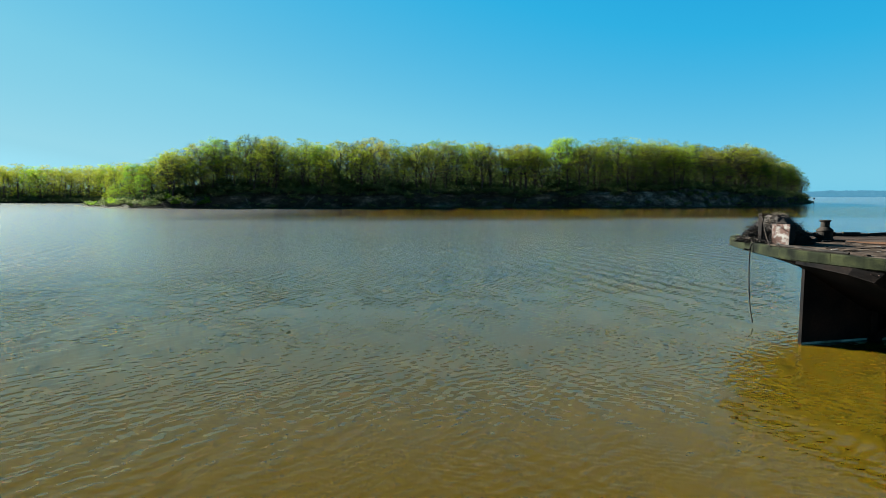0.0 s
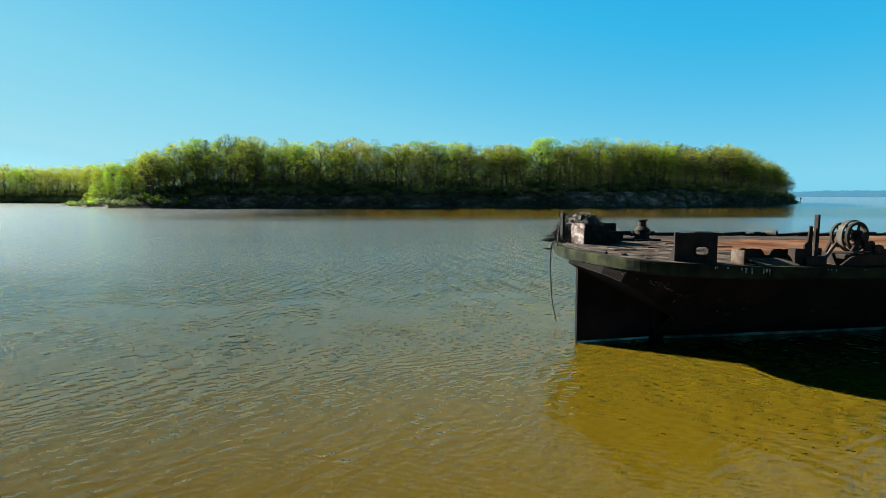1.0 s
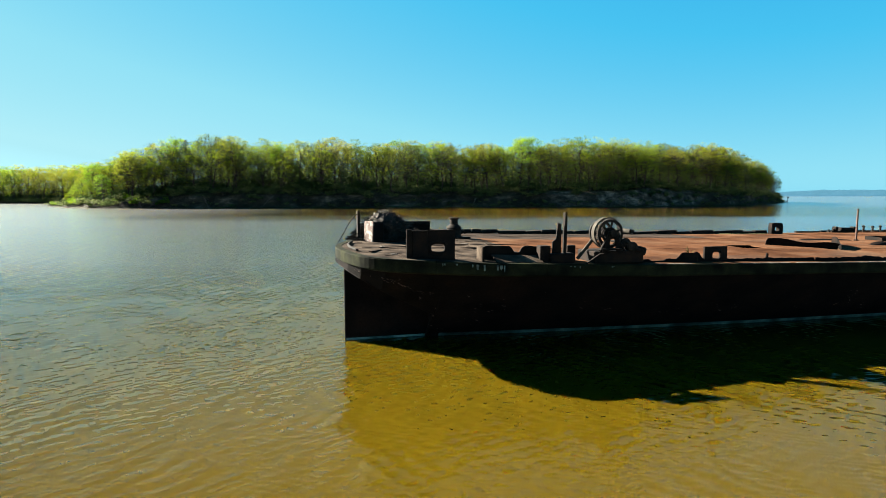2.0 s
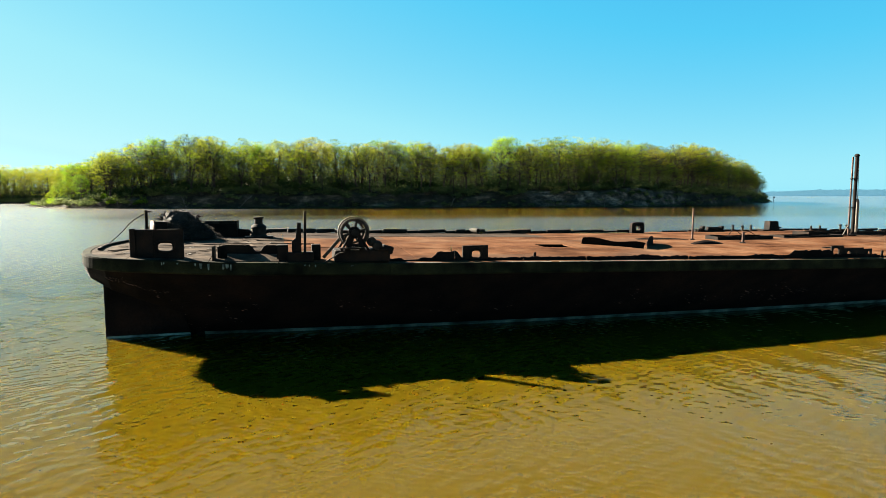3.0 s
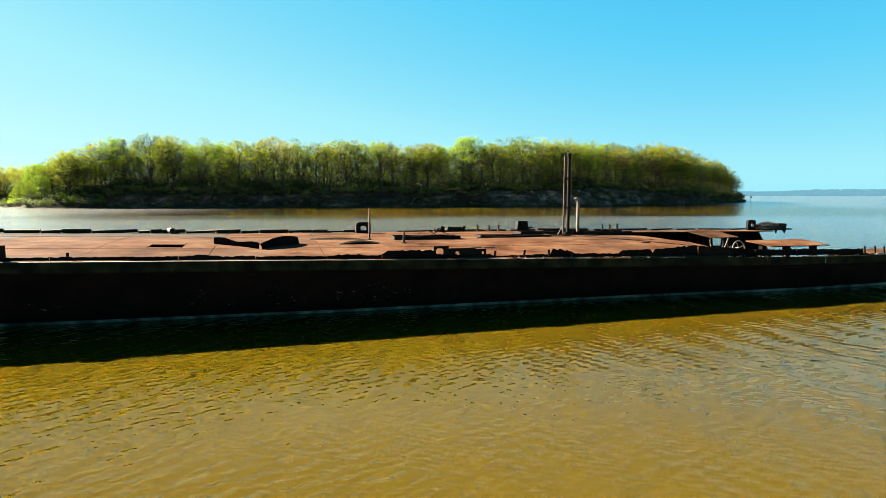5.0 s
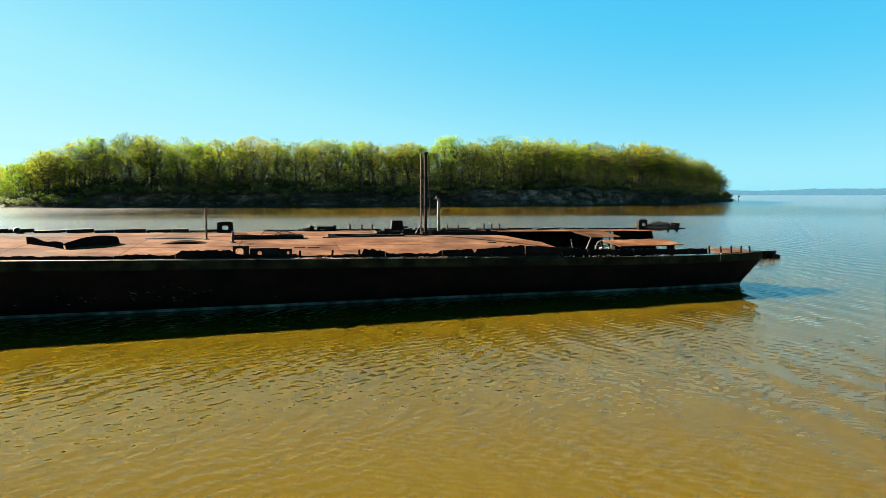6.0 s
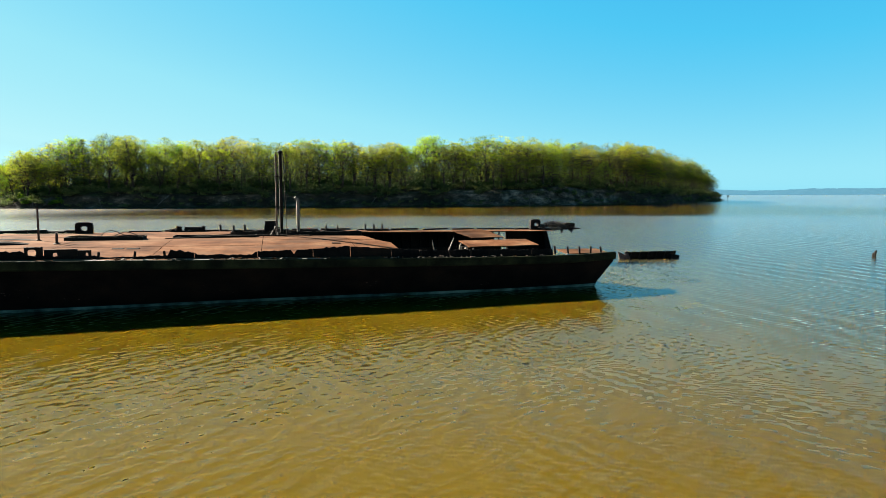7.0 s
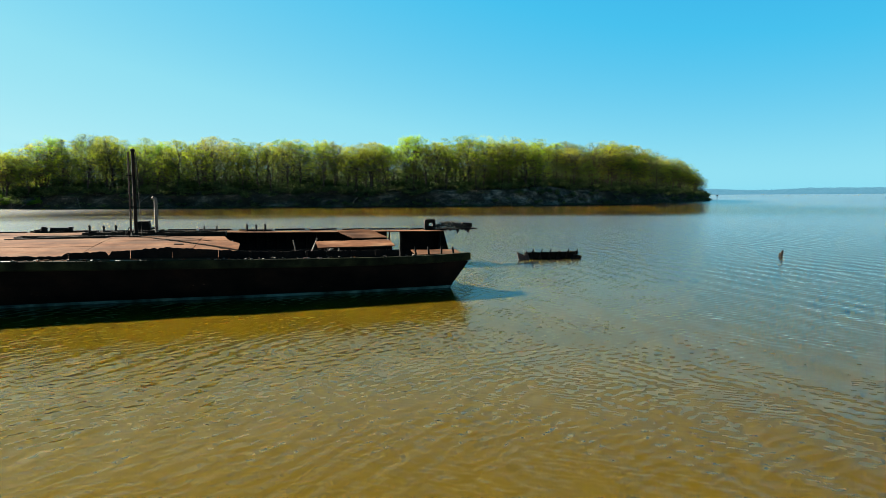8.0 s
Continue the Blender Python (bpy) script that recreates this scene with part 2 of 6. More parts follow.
for k, val in ((1, 130.0), (2, 230.0), (3, 1.0), (4, 0.0)):
    lee_x.inputs[k].default_value = val
l.new(place.outputs["X"], lee_x.inputs[0])
lee = n.new("ShaderNodeMath")
lee.operation = 'MULTIPLY'
l.new(lee_y.outputs[0], lee.inputs[0])
lee_w = n.new("ShaderNodeMapRange")
lee_w.interpolation_type = 'SMOOTHSTEP'
for k, val in ((1, -80.0), (2, 0.0), (3, 0.0), (4, 1.0)):
    lee_w.inputs[k].default_value = val
l.new(place.outputs["X"], lee_w.inputs[0])
ends = n.new("ShaderNodeMath")
ends.operation = 'MULTIPLY'
l.new(lee_x.outputs[0], ends.inputs[0])
l.new(lee_w.outputs[0], ends.inputs[1])
l.new(ends.outputs[0], lee.inputs[1])
calm = mixc(n, l, lee.outputs[0], gust, (0.22, 0.22, 0.22))
chop = n.new("ShaderNodeMapRange")
chop.interpolation_type = 'SMOOTHSTEP'
for k, val in ((1, 13.0), (2, 45.0), (3, 0.05), (4, 0.17)):
    chop.inputs[k].default_value = val
l.new(place.outputs["Y"], chop.inputs[0])
rough = n.new("ShaderNodeMix")
l.new(lee.outputs[0], rough.inputs[0])
l.new(chop.outputs[0], rough.inputs[2])
rough.inputs[3].default_value = 0.06
open_reach = n.new("ShaderNodeMapRange")
open_reach.interpolation_type = 'SMOOTHSTEP'
for k, val in ((1, 80.0), (2, 190.0), (3, 1.0), (4, 1.4)):
    open_reach.inputs[k].default_value = val
l.new(place.outputs["X"], open_reach.inputs[0])
calm = mixc(n, l, 1.0, calm, open_reach.outputs[0], 'MULTIPLY')
wind = n.new("ShaderNodeVectorMath")
wind.operation = 'MULTIPLY'
l.new(waves, wind.inputs[0])
l.new(calm, wind.inputs[1])
unit = n.new("ShaderNodeVectorMath")
unit.operation = 'NORMALIZE'
l.new(vadd(wind.outputs[0], (0.0, 0.0, 1.0)), unit.inputs[0])
# silt scatters under the ripples, which shape the gloss
n.remove(b)
# silt colour darker towards high x
silt_high_x = n.new("ShaderNodeMapRange")
silt_high_x.interpolation_type = 'SMOOTHSTEP'
for k, val in ((1, 44.0), (2, 76.0), (3, 1.0), (4, 0.6)):
    silt_high_x.inputs[k].default_value = val
l.new(place.outputs["X"], silt_high_x.inputs[0])
silt = mixc(n, l, 1.0, silt, silt_high_x.outputs[0], 'MULTIPLY')
# silt colour darker towards low x as well
silt_low_x = n.new("ShaderNodeMapRange")
silt_low_x.interpolation_type = 'SMOOTHSTEP'
for k, val in ((1, -6.0), (2, 11.0), (3, 0.7), (4, 1.0)):
    silt_low_x.inputs[k].default_value = val
l.new(place.outputs["X"], silt_low_x.inputs[0])
silt = mixc(n, l, 1.0, silt, silt_low_x.outputs[0], 'MULTIPLY')
body = n.new("ShaderNodeSubsurfaceScattering")
body.falloff = 'BURLEY'
body.inputs["Scale"].default_value = 0.25
body.inputs["Radius"].default_value = (1.0, 0.7, 0.15)
l.new(silt, body.inputs["Color"])
soft = n.new("ShaderNodeVectorMath")
soft.operation = 'MULTIPLY'
soft.inputs[1].default_value = (0.4, 0.4, 0.4)
l.new(wind.outputs[0], soft.inputs[0])
soft_unit = n.new("ShaderNodeVectorMath")
soft_unit.operation = 'NORMALIZE'
l.new(vadd(soft.outputs[0], (0.0, 0.0, 1.0)), soft_unit.inputs[0])
l.new(soft_unit.outputs[0], body.inputs["Normal"])
shine = n.new("ShaderNodeBsdfGlossy")
l.new(rough.outputs[0], shine.inputs["Roughness"])
l.new(unit.outputs[0], shine.inputs["Normal"])
edge = n.new("ShaderNodeFresnel")
edge.inputs["IOR"].default_value = 1.34
l.new(unit.outputs[0], edge.inputs["Normal"])
both = n.new("ShaderNodeMixShader")
sheen = n.new("ShaderNodeMapRange")
for k, val in ((1, 0.0), (2, 1.0), (3, 1.0), (4, 0.8)):
    sheen.inputs[k].default_value = val
l.new(lee.outputs[0], sheen.inputs[0])
gloss = n.new("ShaderNodeMath")
gloss.operation = 'MULTIPLY'
l.new(edge.outputs[0], gloss.inputs[0])
l.new(sheen.outputs[0], gloss.inputs[1])
# the low sun and the clear sky polarise the glare: it fades near the Brewster angle
glare = n.new("ShaderNodeValToRGB")
g = glare.color_ramp.elements
g[0].position, g[0].color = 0.03, (0.006, 0.006, 0.006, 1)
g[1].position, g[1].color = 1.0, (1, 1, 1, 1)
for at, val in ((0.075, 0.034), (0.21, 0.175), (0.52, 0.52)):
    g.new(at).color = (val, val, val, 1)
l.new(gloss.outputs[0], glare.inputs[0])
l.new(glare.outputs[0], both.inputs[0])
l.new(body.outputs[0], both.inputs[1])
l.new(shine.outputs[0], both.inputs[2])
l.new(both.outputs[0], n["Material Output"].inputs[0])

# distance haze put into the pale blue base colour and a faint emission
M_HILL, n, l, b = mat("far_woods_painted_haze", 1.0)
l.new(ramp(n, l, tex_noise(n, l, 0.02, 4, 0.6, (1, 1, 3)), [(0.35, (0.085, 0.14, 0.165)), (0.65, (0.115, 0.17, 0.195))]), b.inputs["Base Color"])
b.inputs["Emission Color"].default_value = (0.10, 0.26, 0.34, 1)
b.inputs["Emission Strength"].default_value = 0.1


# ---- mesh helpers ----
def obj(name, bm, material, parent=None, label=""):
    me = bpy.data.meshes.new(name)
    bmesh.ops.recalc_face_normals(bm, faces=bm.faces)
    bm.to_mesh(me)
    bm.free()
    me.materials.append(material)
    ob = new(name, me)
    if parent:
        ob.parent = parent
    if label:
        ob["label"] = label
    return ob


def part(name, bm, material, parent, label=""):
    return obj(name, bm, material, parent, label)


def pymesh(name, verts, faces, material, parent=None):
    me = bpy.data.meshes.new(name)
    me.from_pydata(verts, [], faces)
    me.materials.append(material)
    ob = new(name, me)
    if parent:
        ob.parent = parent
    return ob


def block(bm, c, s, rot=None, bev=0.0):
    """A box of size s round c, turned by rot, with bevelled edges."""
    made = bmesh.ops.create_cube(bm, size=1.0)["verts"]
    m = Matrix.Translation(c) @ (rot or Matrix.Identity(4)) @ Matrix.Diagonal((*s, 1))
    bmesh.ops.transform(bm, matrix=m, verts=made)
    if bev:
        edges = list({e for v in made for e in v.link_edges})
        bmesh.ops.bevel(bm, geom=edges, offset=bev, segments=1, affect='EDGES')


def tube(bm, p, q, r0, r1, n=8):
    """A tapered closed rod from p to q."""
    p, q = Vector(p), Vector(q)
    d = q - p
    made = bmesh.ops.create_cone(bm, cap_ends=True, segments=n, radius1=r0, radius2=r1, depth=d.length)["verts"]
    bmesh.ops.transform(bm, matrix=Matrix.Translation((p + q) / 2) @ d.to_track_quat('Z', 'Y').to_matrix().to_4x4(), verts=made)


def lathe(bm, profile, n=24, m=None):
    """A turned body from (radius, height) pairs."""
    rings = []
    for r, z in profile:
        rings.append([bm.verts.new((m or Matrix.Identity(4)) @ Vector((r * math.cos(2 * math.pi * k / n), r * math.sin(2 * math.pi * k / n), z))) for k in range(n)])
    for a, c in zip(rings, rings[1:]):
        for k in range(n):
            bm.faces.new((a[k], a[(k + 1) % n], c[(k + 1) % n], c[k]))
    bm.faces.new(rings[0])
    bm.faces.new(rings[-1])


def slab(bm, top, off):
    """A closed sheet: a grid of points and the same grid moved by off (a vector, or a function of the point)."""
    f = off if callable(off) else (lambda p: Vector(off))
    A = [[bm.verts.new(p) for p in row] for row in top]
    B = [[bm.verts.new(Vector(p) + f(Vector(p))) for p in row] for row in top]
    ni, nj = len(top), len(top[0])
    for i in range(ni - 1):
        for j in range(nj - 1):
            bm.faces.new((A[i][j], A[i + 1][j], A[i + 1][j + 1], A[i][j + 1]))
            bm.faces.new((B[i][j], B[i][j + 1], B[i + 1][j + 1], B[i + 1][j]))
    for i in range(ni - 1):
        bm.faces.new((A[i][0], B[i][0], B[i + 1][0], A[i + 1][0]))
        bm.faces.new((A[i][-1], A[i + 1][-1], B[i + 1][-1], B[i][-1]))
    for j in range(nj - 1):
        bm.faces.new((A[0][j], A[0][j + 1], B[0][j + 1], B[0][j]))
        bm.faces.new((A[-1][j], B[-1][j], B[-1][j + 1], A[-1][j + 1]))


def lerp(x, xs, ys):
    return float(np.interp(x, xs, ys))


# ---- water and land ----
bm = bmesh.new()
xs = [-4900, -1200, -400, -100, 0, 60, 120, 300, 900, 4900]
ys = [-1500, -300, -60, 0, 40, 120, 300, 900, 2500, 4990]
slab(bm, [[(x, y, 0.0) for y in ys] for x in xs], (0, 0, -0.2))
water = tagged(obj("water", bm, M_WATER), "calm muddy brown river water with small wind ripples", "water", kind="structure")

SHORE = [(-700, 470), (-420, 432), (-301, 415), (-225, 392), (-196, 340), (-175, 287), (-130, 243), (-82, 236), (-40, 238), (0, 241), (43, 246), (90, 254), (121, 269), (163, 300), (197, 340), (222, 368), (245, 404), (251, 440), (245, 520), (200, 600)]


def smooth_line(pts, step):
    out = []
    for i in range(len(pts) - 1):
        p0, p1, p2, p3 = (Vector(pts[max(0, min(len(pts) - 1, i + k))]) for k in (-1, 0, 1, 2))
        m = max(2, int((p2 - p1).length / step))
        for k in range(m):
            t = k / m
            out.append(0.5 * (2 * p1 + (p2 - p0) * t + (2 * p0 - 5 * p1 + 4 * p2 - p3) * t * t + (3 * p1 - p0 - 3 * p2 + p3) * t ** 3))
    out.append(Vector(pts[-1]))
    return out


LINE = smooth_line(SHORE, 3.0)
NORMAL = []
for i in range(len(LINE)):
    d = LINE[min(i + 6, len(LINE) - 1)] - LINE[max(i - 6, 0)]
    NORMAL.append(Vector((-d.y, d.x)).normalized())


def bluff_height(x, y):
    if y > 378 and x < 0:
        return 0.9
    return lerp(x, [-200, -150, -125, -98, -70, 40, 90, 130, 200, 245, 270], [0.8, 0.9, 1.8, 5.4, 6.6, 6.4, 7.4, 7.2, 5.2, 3.6, 2.0]) * (1 + 0.2 * noise.noise(Vector((x * 0.05, y * 0.05, 3))))


def ground_z(p, d):
    h = bluff_height(p.x, p.y)
    wob = 0.5 * noise.noise(Vector((p.x * 0.11, d * 0.2, 7)))
    return lerp(d, [-4, 0, 1.5, 3.2 + wob, 5.5, 40, 70, 100], [-0.5, 0.0, 0.35, 0.75 * h, h, h + 3.0, h + 6.5, h + 9.0] if h > 3 else [-0.5, 0.0, 0.35, 0.75 * h, h, h + 2.0, h + 4.5, h + 7.0])


bm = bmesh.new()
rows = []
for i, p in enumerate(LINE):
    row = []
    for d in (-4, 0, 0.8, 1.6, 2.4, 3.3, 4.4, 5.6, 9, 16, 28, 45, 70, 100):
        w = 1.6 * noise.noise(Vector((p.x * 0.07, p.y * 0.07, 1))) + 0.7 * noise.noise(Vector((p.x * 0.3, p.y * 0.3, d)))
        q = p + NORMAL[i] * (d + w)
        row.append((q.x, q.y, ground_z(p, d) + (0.35 * noise.noise(Vector((q.x * 0.4, q.y * 0.4, 0))) if d > 0 else 0)))
    rows.append(row)
slab(bm, rows, (0, 0, -3))
ground = tagged(obj("ground", bm, M_EARTH), "wooded island bank of bare brown earth", "ground", kind="structure")

# far shore across the river
bm = bmesh.new()
rows = []
for k in range(380):
    x = 650 + k * 12
    y = 3300 + 0.02 * (x - 2300)
    h = 22 + 13 * noise.noise(Vector((k * 0.024, 0, 5))) + 4 * noise.noise(Vector((k * 0.18, 2, 5))) + 3.5 * noise.noise(Vector((k * 0.9, 4, 5))) + lerp(x, [700, 1900, 2350, 3200, 5200], [6, 8, 16, 12, 22])
    rows.append([(x, y, -1), (x, y + 4, 0.5 * h), (x, y + 8, h)])
slab(bm, rows, (0, 60, -30))
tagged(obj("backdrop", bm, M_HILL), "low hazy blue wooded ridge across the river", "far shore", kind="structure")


# ---- trees ----
def limb(V, F, pts, radii, n=5):
    """A tapered bent limb through pts."""
    base = len(V)
    for i, (p, r) in enumerate(zip(pts, radii)):
        d = (pts[min(i + 1, len(pts) - 1)] - pts[max(i - 1, 0)]).normalized()
        a = d.orthogonal().normalized()
        c = d.cross(a)
        for k in range(n):
            t = 2 * math.pi * k / n
            V.append(tuple(p + (a * math.cos(t) + c * math.sin(t)) * r))
    for i in range(len(pts) - 1):
        for k in range(n):
            F.append((base + i * n + k, base + i * n + (k + 1) % n, base + (i + 1) * n + (k + 1) % n, base + (i + 1) * n + k))


def leaf_clump(V, F, rng, c, r, count, size, flat=0.55):
    for _ in range(count):
        while True:
            o = Vector((rng.uniform(-1, 1), rng.uniform(-1, 1), rng.uniform(-1, 1)))
            if o.length < 1:
                break
        p = c + Vector((o.x * r, o.y * r, o.z * r * flat))
        a = Vector((rng.gauss(0, 1), rng.gauss(0, 1), rng.gauss(0, 0.5))).normalized()
        e = a.orthogonal().normalized()
        e = (e + a.cross(e) * rng.uniform(-1, 1)).normalized()
        s = size * rng.uniform(0.6, 1.4)
        k = len(V)
        V.extend((tuple(p - a * s), tuple(p + e * s * 0.8), tuple(p + a * s * 0.9)))
        F.append((k, k + 1, k + 2))


def tree_mesh(seed, height, spread, leafy, low=0.40, leaf_size=0.15, rich=1.0, twigs=0):
    """A broadleaf tree: trunk, limbs that rise in a fan to a domed crown, branches out to its surface, and sprays of
    young leaves at their ends; wood and leaf meshes, scaled to the height."""
    rg = random.Random(seed)
    V, F, LV, LF = [], [], [], []
    r0 = 0.0125 * height * rg.uniform(0.85, 1.2)
    lean = Vector((rg.uniform(-0.07, 0.07), rg.uniform(-0.07, 0.07), 0)) * height
    steps = 8
    trunk = [Vector((0, 0, -0.8))]
    for i in range(1, steps + 1):
        t = i / steps
        trunk.append(Vector((lean.x * t + rg.gauss(0, 0.2), lean.y * t + rg.gauss(0, 0.2), t * height * 0.8)))
    limb(V, F, trunk, [r0 * (1.25 - 1.1 * i / steps) for i in range(steps + 1)], 6)
    centre = lean * 0.7 + Vector((0, 0, height * (low * 0.55 + 0.45)))
    radii = Vector((spread, spread, height * 0.55 * (1 - low)))

    def shell(d, k):
        wob = 1 + 0.22 * noise.noise(d * 1.9 + Vector((seed * 3.7, 0, 0)))
        return centre + Vector((d.x * radii.x, d.y * radii.y, d.z * radii.z)) * k * wob

    tips = []
    n_limbs = rg.randint(11, 14)
    for k in range(n_limbs):
        up = 1 - 1.45 * (k + 0.5) / n_limbs
        ang = k * 2.4 + rg.uniform(-0.4, 0.4)
        flat = math.sqrt(1 - up * up)
        d = Vector((math.cos(ang) * flat, math.sin(ang) * flat, up))
        end = shell(d, rg.uniform(0.72, 0.9))
        out = Vector((end.x - centre.x, end.y - centre.y, 0)).length
        z0 = min(max(end.z - 1.25 * out - 1.0, low * height * 0.55), height * 0.66)
        i = min(int(z0 / (height * 0.8) * steps), steps - 1)
        p = trunk[i].lerp(trunk[i + 1], min(max(z0 / (height * 0.8) * steps - i, 0), 1))
        pts = [p]
        for j in (1, 2, 3):
            t = j / 3
            q = p.lerp(end, t)
            q += Vector((rg.gauss(0, 0.3), rg.gauss(0, 0.3), rg.gauss(0, 0.2) - 0.12 * out * math.sin(t * 3.14)))
            pts.append(q)
        rr = r0 * rg.uniform(0.34, 0.5)
        limb(V, F, pts, [rr, rr * 0.74, rr * 0.5, rr * 0.22], 4)
        tips.append((pts[3], 1.2, up))
        for j in range(rg.randint(7, 9)):
            t = rg.uniform(0.4, 1.0)
            m = min(int(t * 3), 2)
            base = pts[m].lerp(pts[m + 1], t * 3 - m)
            dd = (d + Vector((rg.gauss(0, 0.42), rg.gauss(0, 0.42), rg.gauss(0.05, 0.36)))).normalized()
            e = shell(dd, rg.uniform(0.82, 1.04))
            mid = (base + e) / 2 + Vector((rg.gauss(0, 0.2), rg.gauss(0, 0.2), rg.gauss(0, 0.15)))
            if rich > 0.8:
                limb(V, F, [base, mid, e], [rr * 0.34, rr * 0.24, 0.025], 3)
                for _ in range(twigs):
                    w = mid.lerp(e, rg.uniform(0.1, 1)) 
                    limb(V, F, [w, w + (dd + Vector((rg.gauss(0, 0.6), rg.gauss(0, 0.6), rg.gauss(0.3, 0.5)))) * rg.uniform(0.5, 1.3)], [0.032, 0.018], 3)
            tips.append((e, 1.0, dd.z))
            if rg.random() < 0.55:
                tips.append((mid, 0.75, dd.z - 0.4))
    for p, s, up in tips:
        if rg.random() < leafy * min(1, 0.82 + 0.3 * up):
            r = rg.uniform(0.75, 1.45) * s
            leaf_clump(LV, LF, rg, p + Vector((0, 0, 0.15)), r, int(46 * r * rich * rg.uniform(0.75, 1.3)), leaf_size / rich ** 0.5, 0.5)
    top = height / max(v[2] for v in (LV if leafy > 0.5 else V))
    return [(x, y, z * top) for x, y, z in V], F, [(x, y, z * top) for x, y, z in LV], LF


def cedar_mesh(seed, height, spread):
    """A dark evergreen: straight trunk with drooping whorls that shorten towards the tip."""
    rg = random.Random(seed)
    V, F, LV, LF = [], [], [], []
    limb(V, F, [Vector((0, 0, -0.8)), Vector((0.1, 0, height * 0.5)), Vector((0, 0.1, height * 0.98))], [0.3, 0.2, 0.03], 6)
    for k in range(64):
        t = 0.12 + 0.86 * (k / 63) ** 0.9
        reach = spread * (1 - t) ** 0.75 * rg.uniform(0.65, 1.1) + 0.25
        a = k * 2.4 + rg.uniform(-0.4, 0.4)
        p = Vector((0, 0, t * height))
        e = p + Vector((math.cos(a) * reach, math.sin(a) * reach, reach * rg.uniform(-0.25, 0.3)))
        limb(V, F, [p, (p + e) / 2 + Vector((0, 0, 0.15)), e], [0.06, 0.04, 0.015], 3)
        for q, r in ((0.55, 0.8), (1.0, 0.65)):
            leaf_clump(LV, LF, rg, p.lerp(e, q), r * (0.5 + 0.22 * reach), 42, 0.14, 0.6)
    return V, F, LV, LF


def make_tree(data, leaf, label):
    V, F, LV, LF = data
    root = new("tree")
    pymesh("trunk", V, F, M_BARK, root)
    pymesh("crown", LV, LF, leaf, root)
    return tagged(root, label, "tree", "trees along the island shore")


KINDS = [
    make_tree(tree_mesh(1, 24, 5.2, 0.97, 0.36), M_LEAF, "tall broadleaf tree in yellow-green spring leaf"),
    make_tree(tree_mesh(2, 24, 4.9, 0.95, 0.42), M_LEAF_OLIVE, "tall oak with olive-brown young leaves"),
    make_tree(tree_mesh(3, 24, 5.8, 0.97, 0.30), M_LEAF, "spreading broadleaf tree in yellow-green spring leaf"),
    make_tree(tree_mesh(4, 24, 4.3, 0.95, 0.34), M_LEAF_FRESH, "slender tree in fresh bright green leaf"),
    make_tree(tree_mesh(5, 24, 5.6, 0.97, 0.32), M_LEAF_OLIVE, "broad-crowned tree with olive young leaves"),
    make_tree(tree_mesh(6, 24, 5.0, 0.30, 0.36, twigs=4), M_LEAF_OLIVE, "nearly bare tree with grey branches"),
    make_tree(tree_mesh(7, 24, 5.0, 0.98, 0.16), M_LEAF_FRESH, "leafy tree in bright green spring leaf"),
    make_tree(tree_mesh(8, 24, 5.4, 0.98, 0.12), M_LEAF, "low-branched leafy tree in yellow-green leaf"),
    make_tree(cedar_mesh(9, 24, 4.2), M_CEDAR, "dark evergreen cedar among the broadleaf trees"),
]
USED = set()


def plant(kind, x, y, z, s, turn):
    m = pose(x, y, z, 0, 0, turn)
    if kind not in USED:
        USED.add(kind)
        ob = KINDS[kind]
        ob.matrix_basis = m
    else:
        ob = copy_thing(KINDS[kind], m)
    ob.scale = (s * 1.4, s * 1.4, s)
    return ob


class Woods:
    """Many far trees or shrubs joined into one wood mesh and one leaf mesh."""

    def __init__(self):
        self.v, self.f, self.n = [], [], 0

    def add(self, V, F, x, y, z, s, turn):
        a = np.array(V) * np.array((s * 1.15, s * 1.15, s))
        c, q = math.cos(turn), math.sin(turn)
        a = np.stack([a[:, 0] * c - a[:, 1] * q + x, a[:, 0] * q + a[:, 1] * c + y, a[:, 2] + z], 1)
        self.v.append(a)
        self.f.append(np.array(F) + self.n)
        self.n += len(a)

    def build(self, name, material, label, category):
        ob = pymesh(name, np.concatenate(self.v).tolist(), np.concatenate(self.f).tolist(), material)
        return tagged(ob, label, category, kind="stuff")


def top_height(x, y):
    """Height of the treetops over the water along the shore."""
    if y > 378 and x < 0:
        return 27.5
    return lerp(x, [-190, -165, -150, -138, -127, -115, -104, -92, -60, 0, 30, 48, 62, 100, 130, 160, 190, 212, 228, 240, 262],
                [4, 8, 17, 20.5, 22.5, 26.8, 29.2, 30.8, 29.0, 28.6, 28.2, 29.5, 30.0, 30.2, 30.0, 30.5, 29.5, 27.0, 24.5, 21.5, 17])


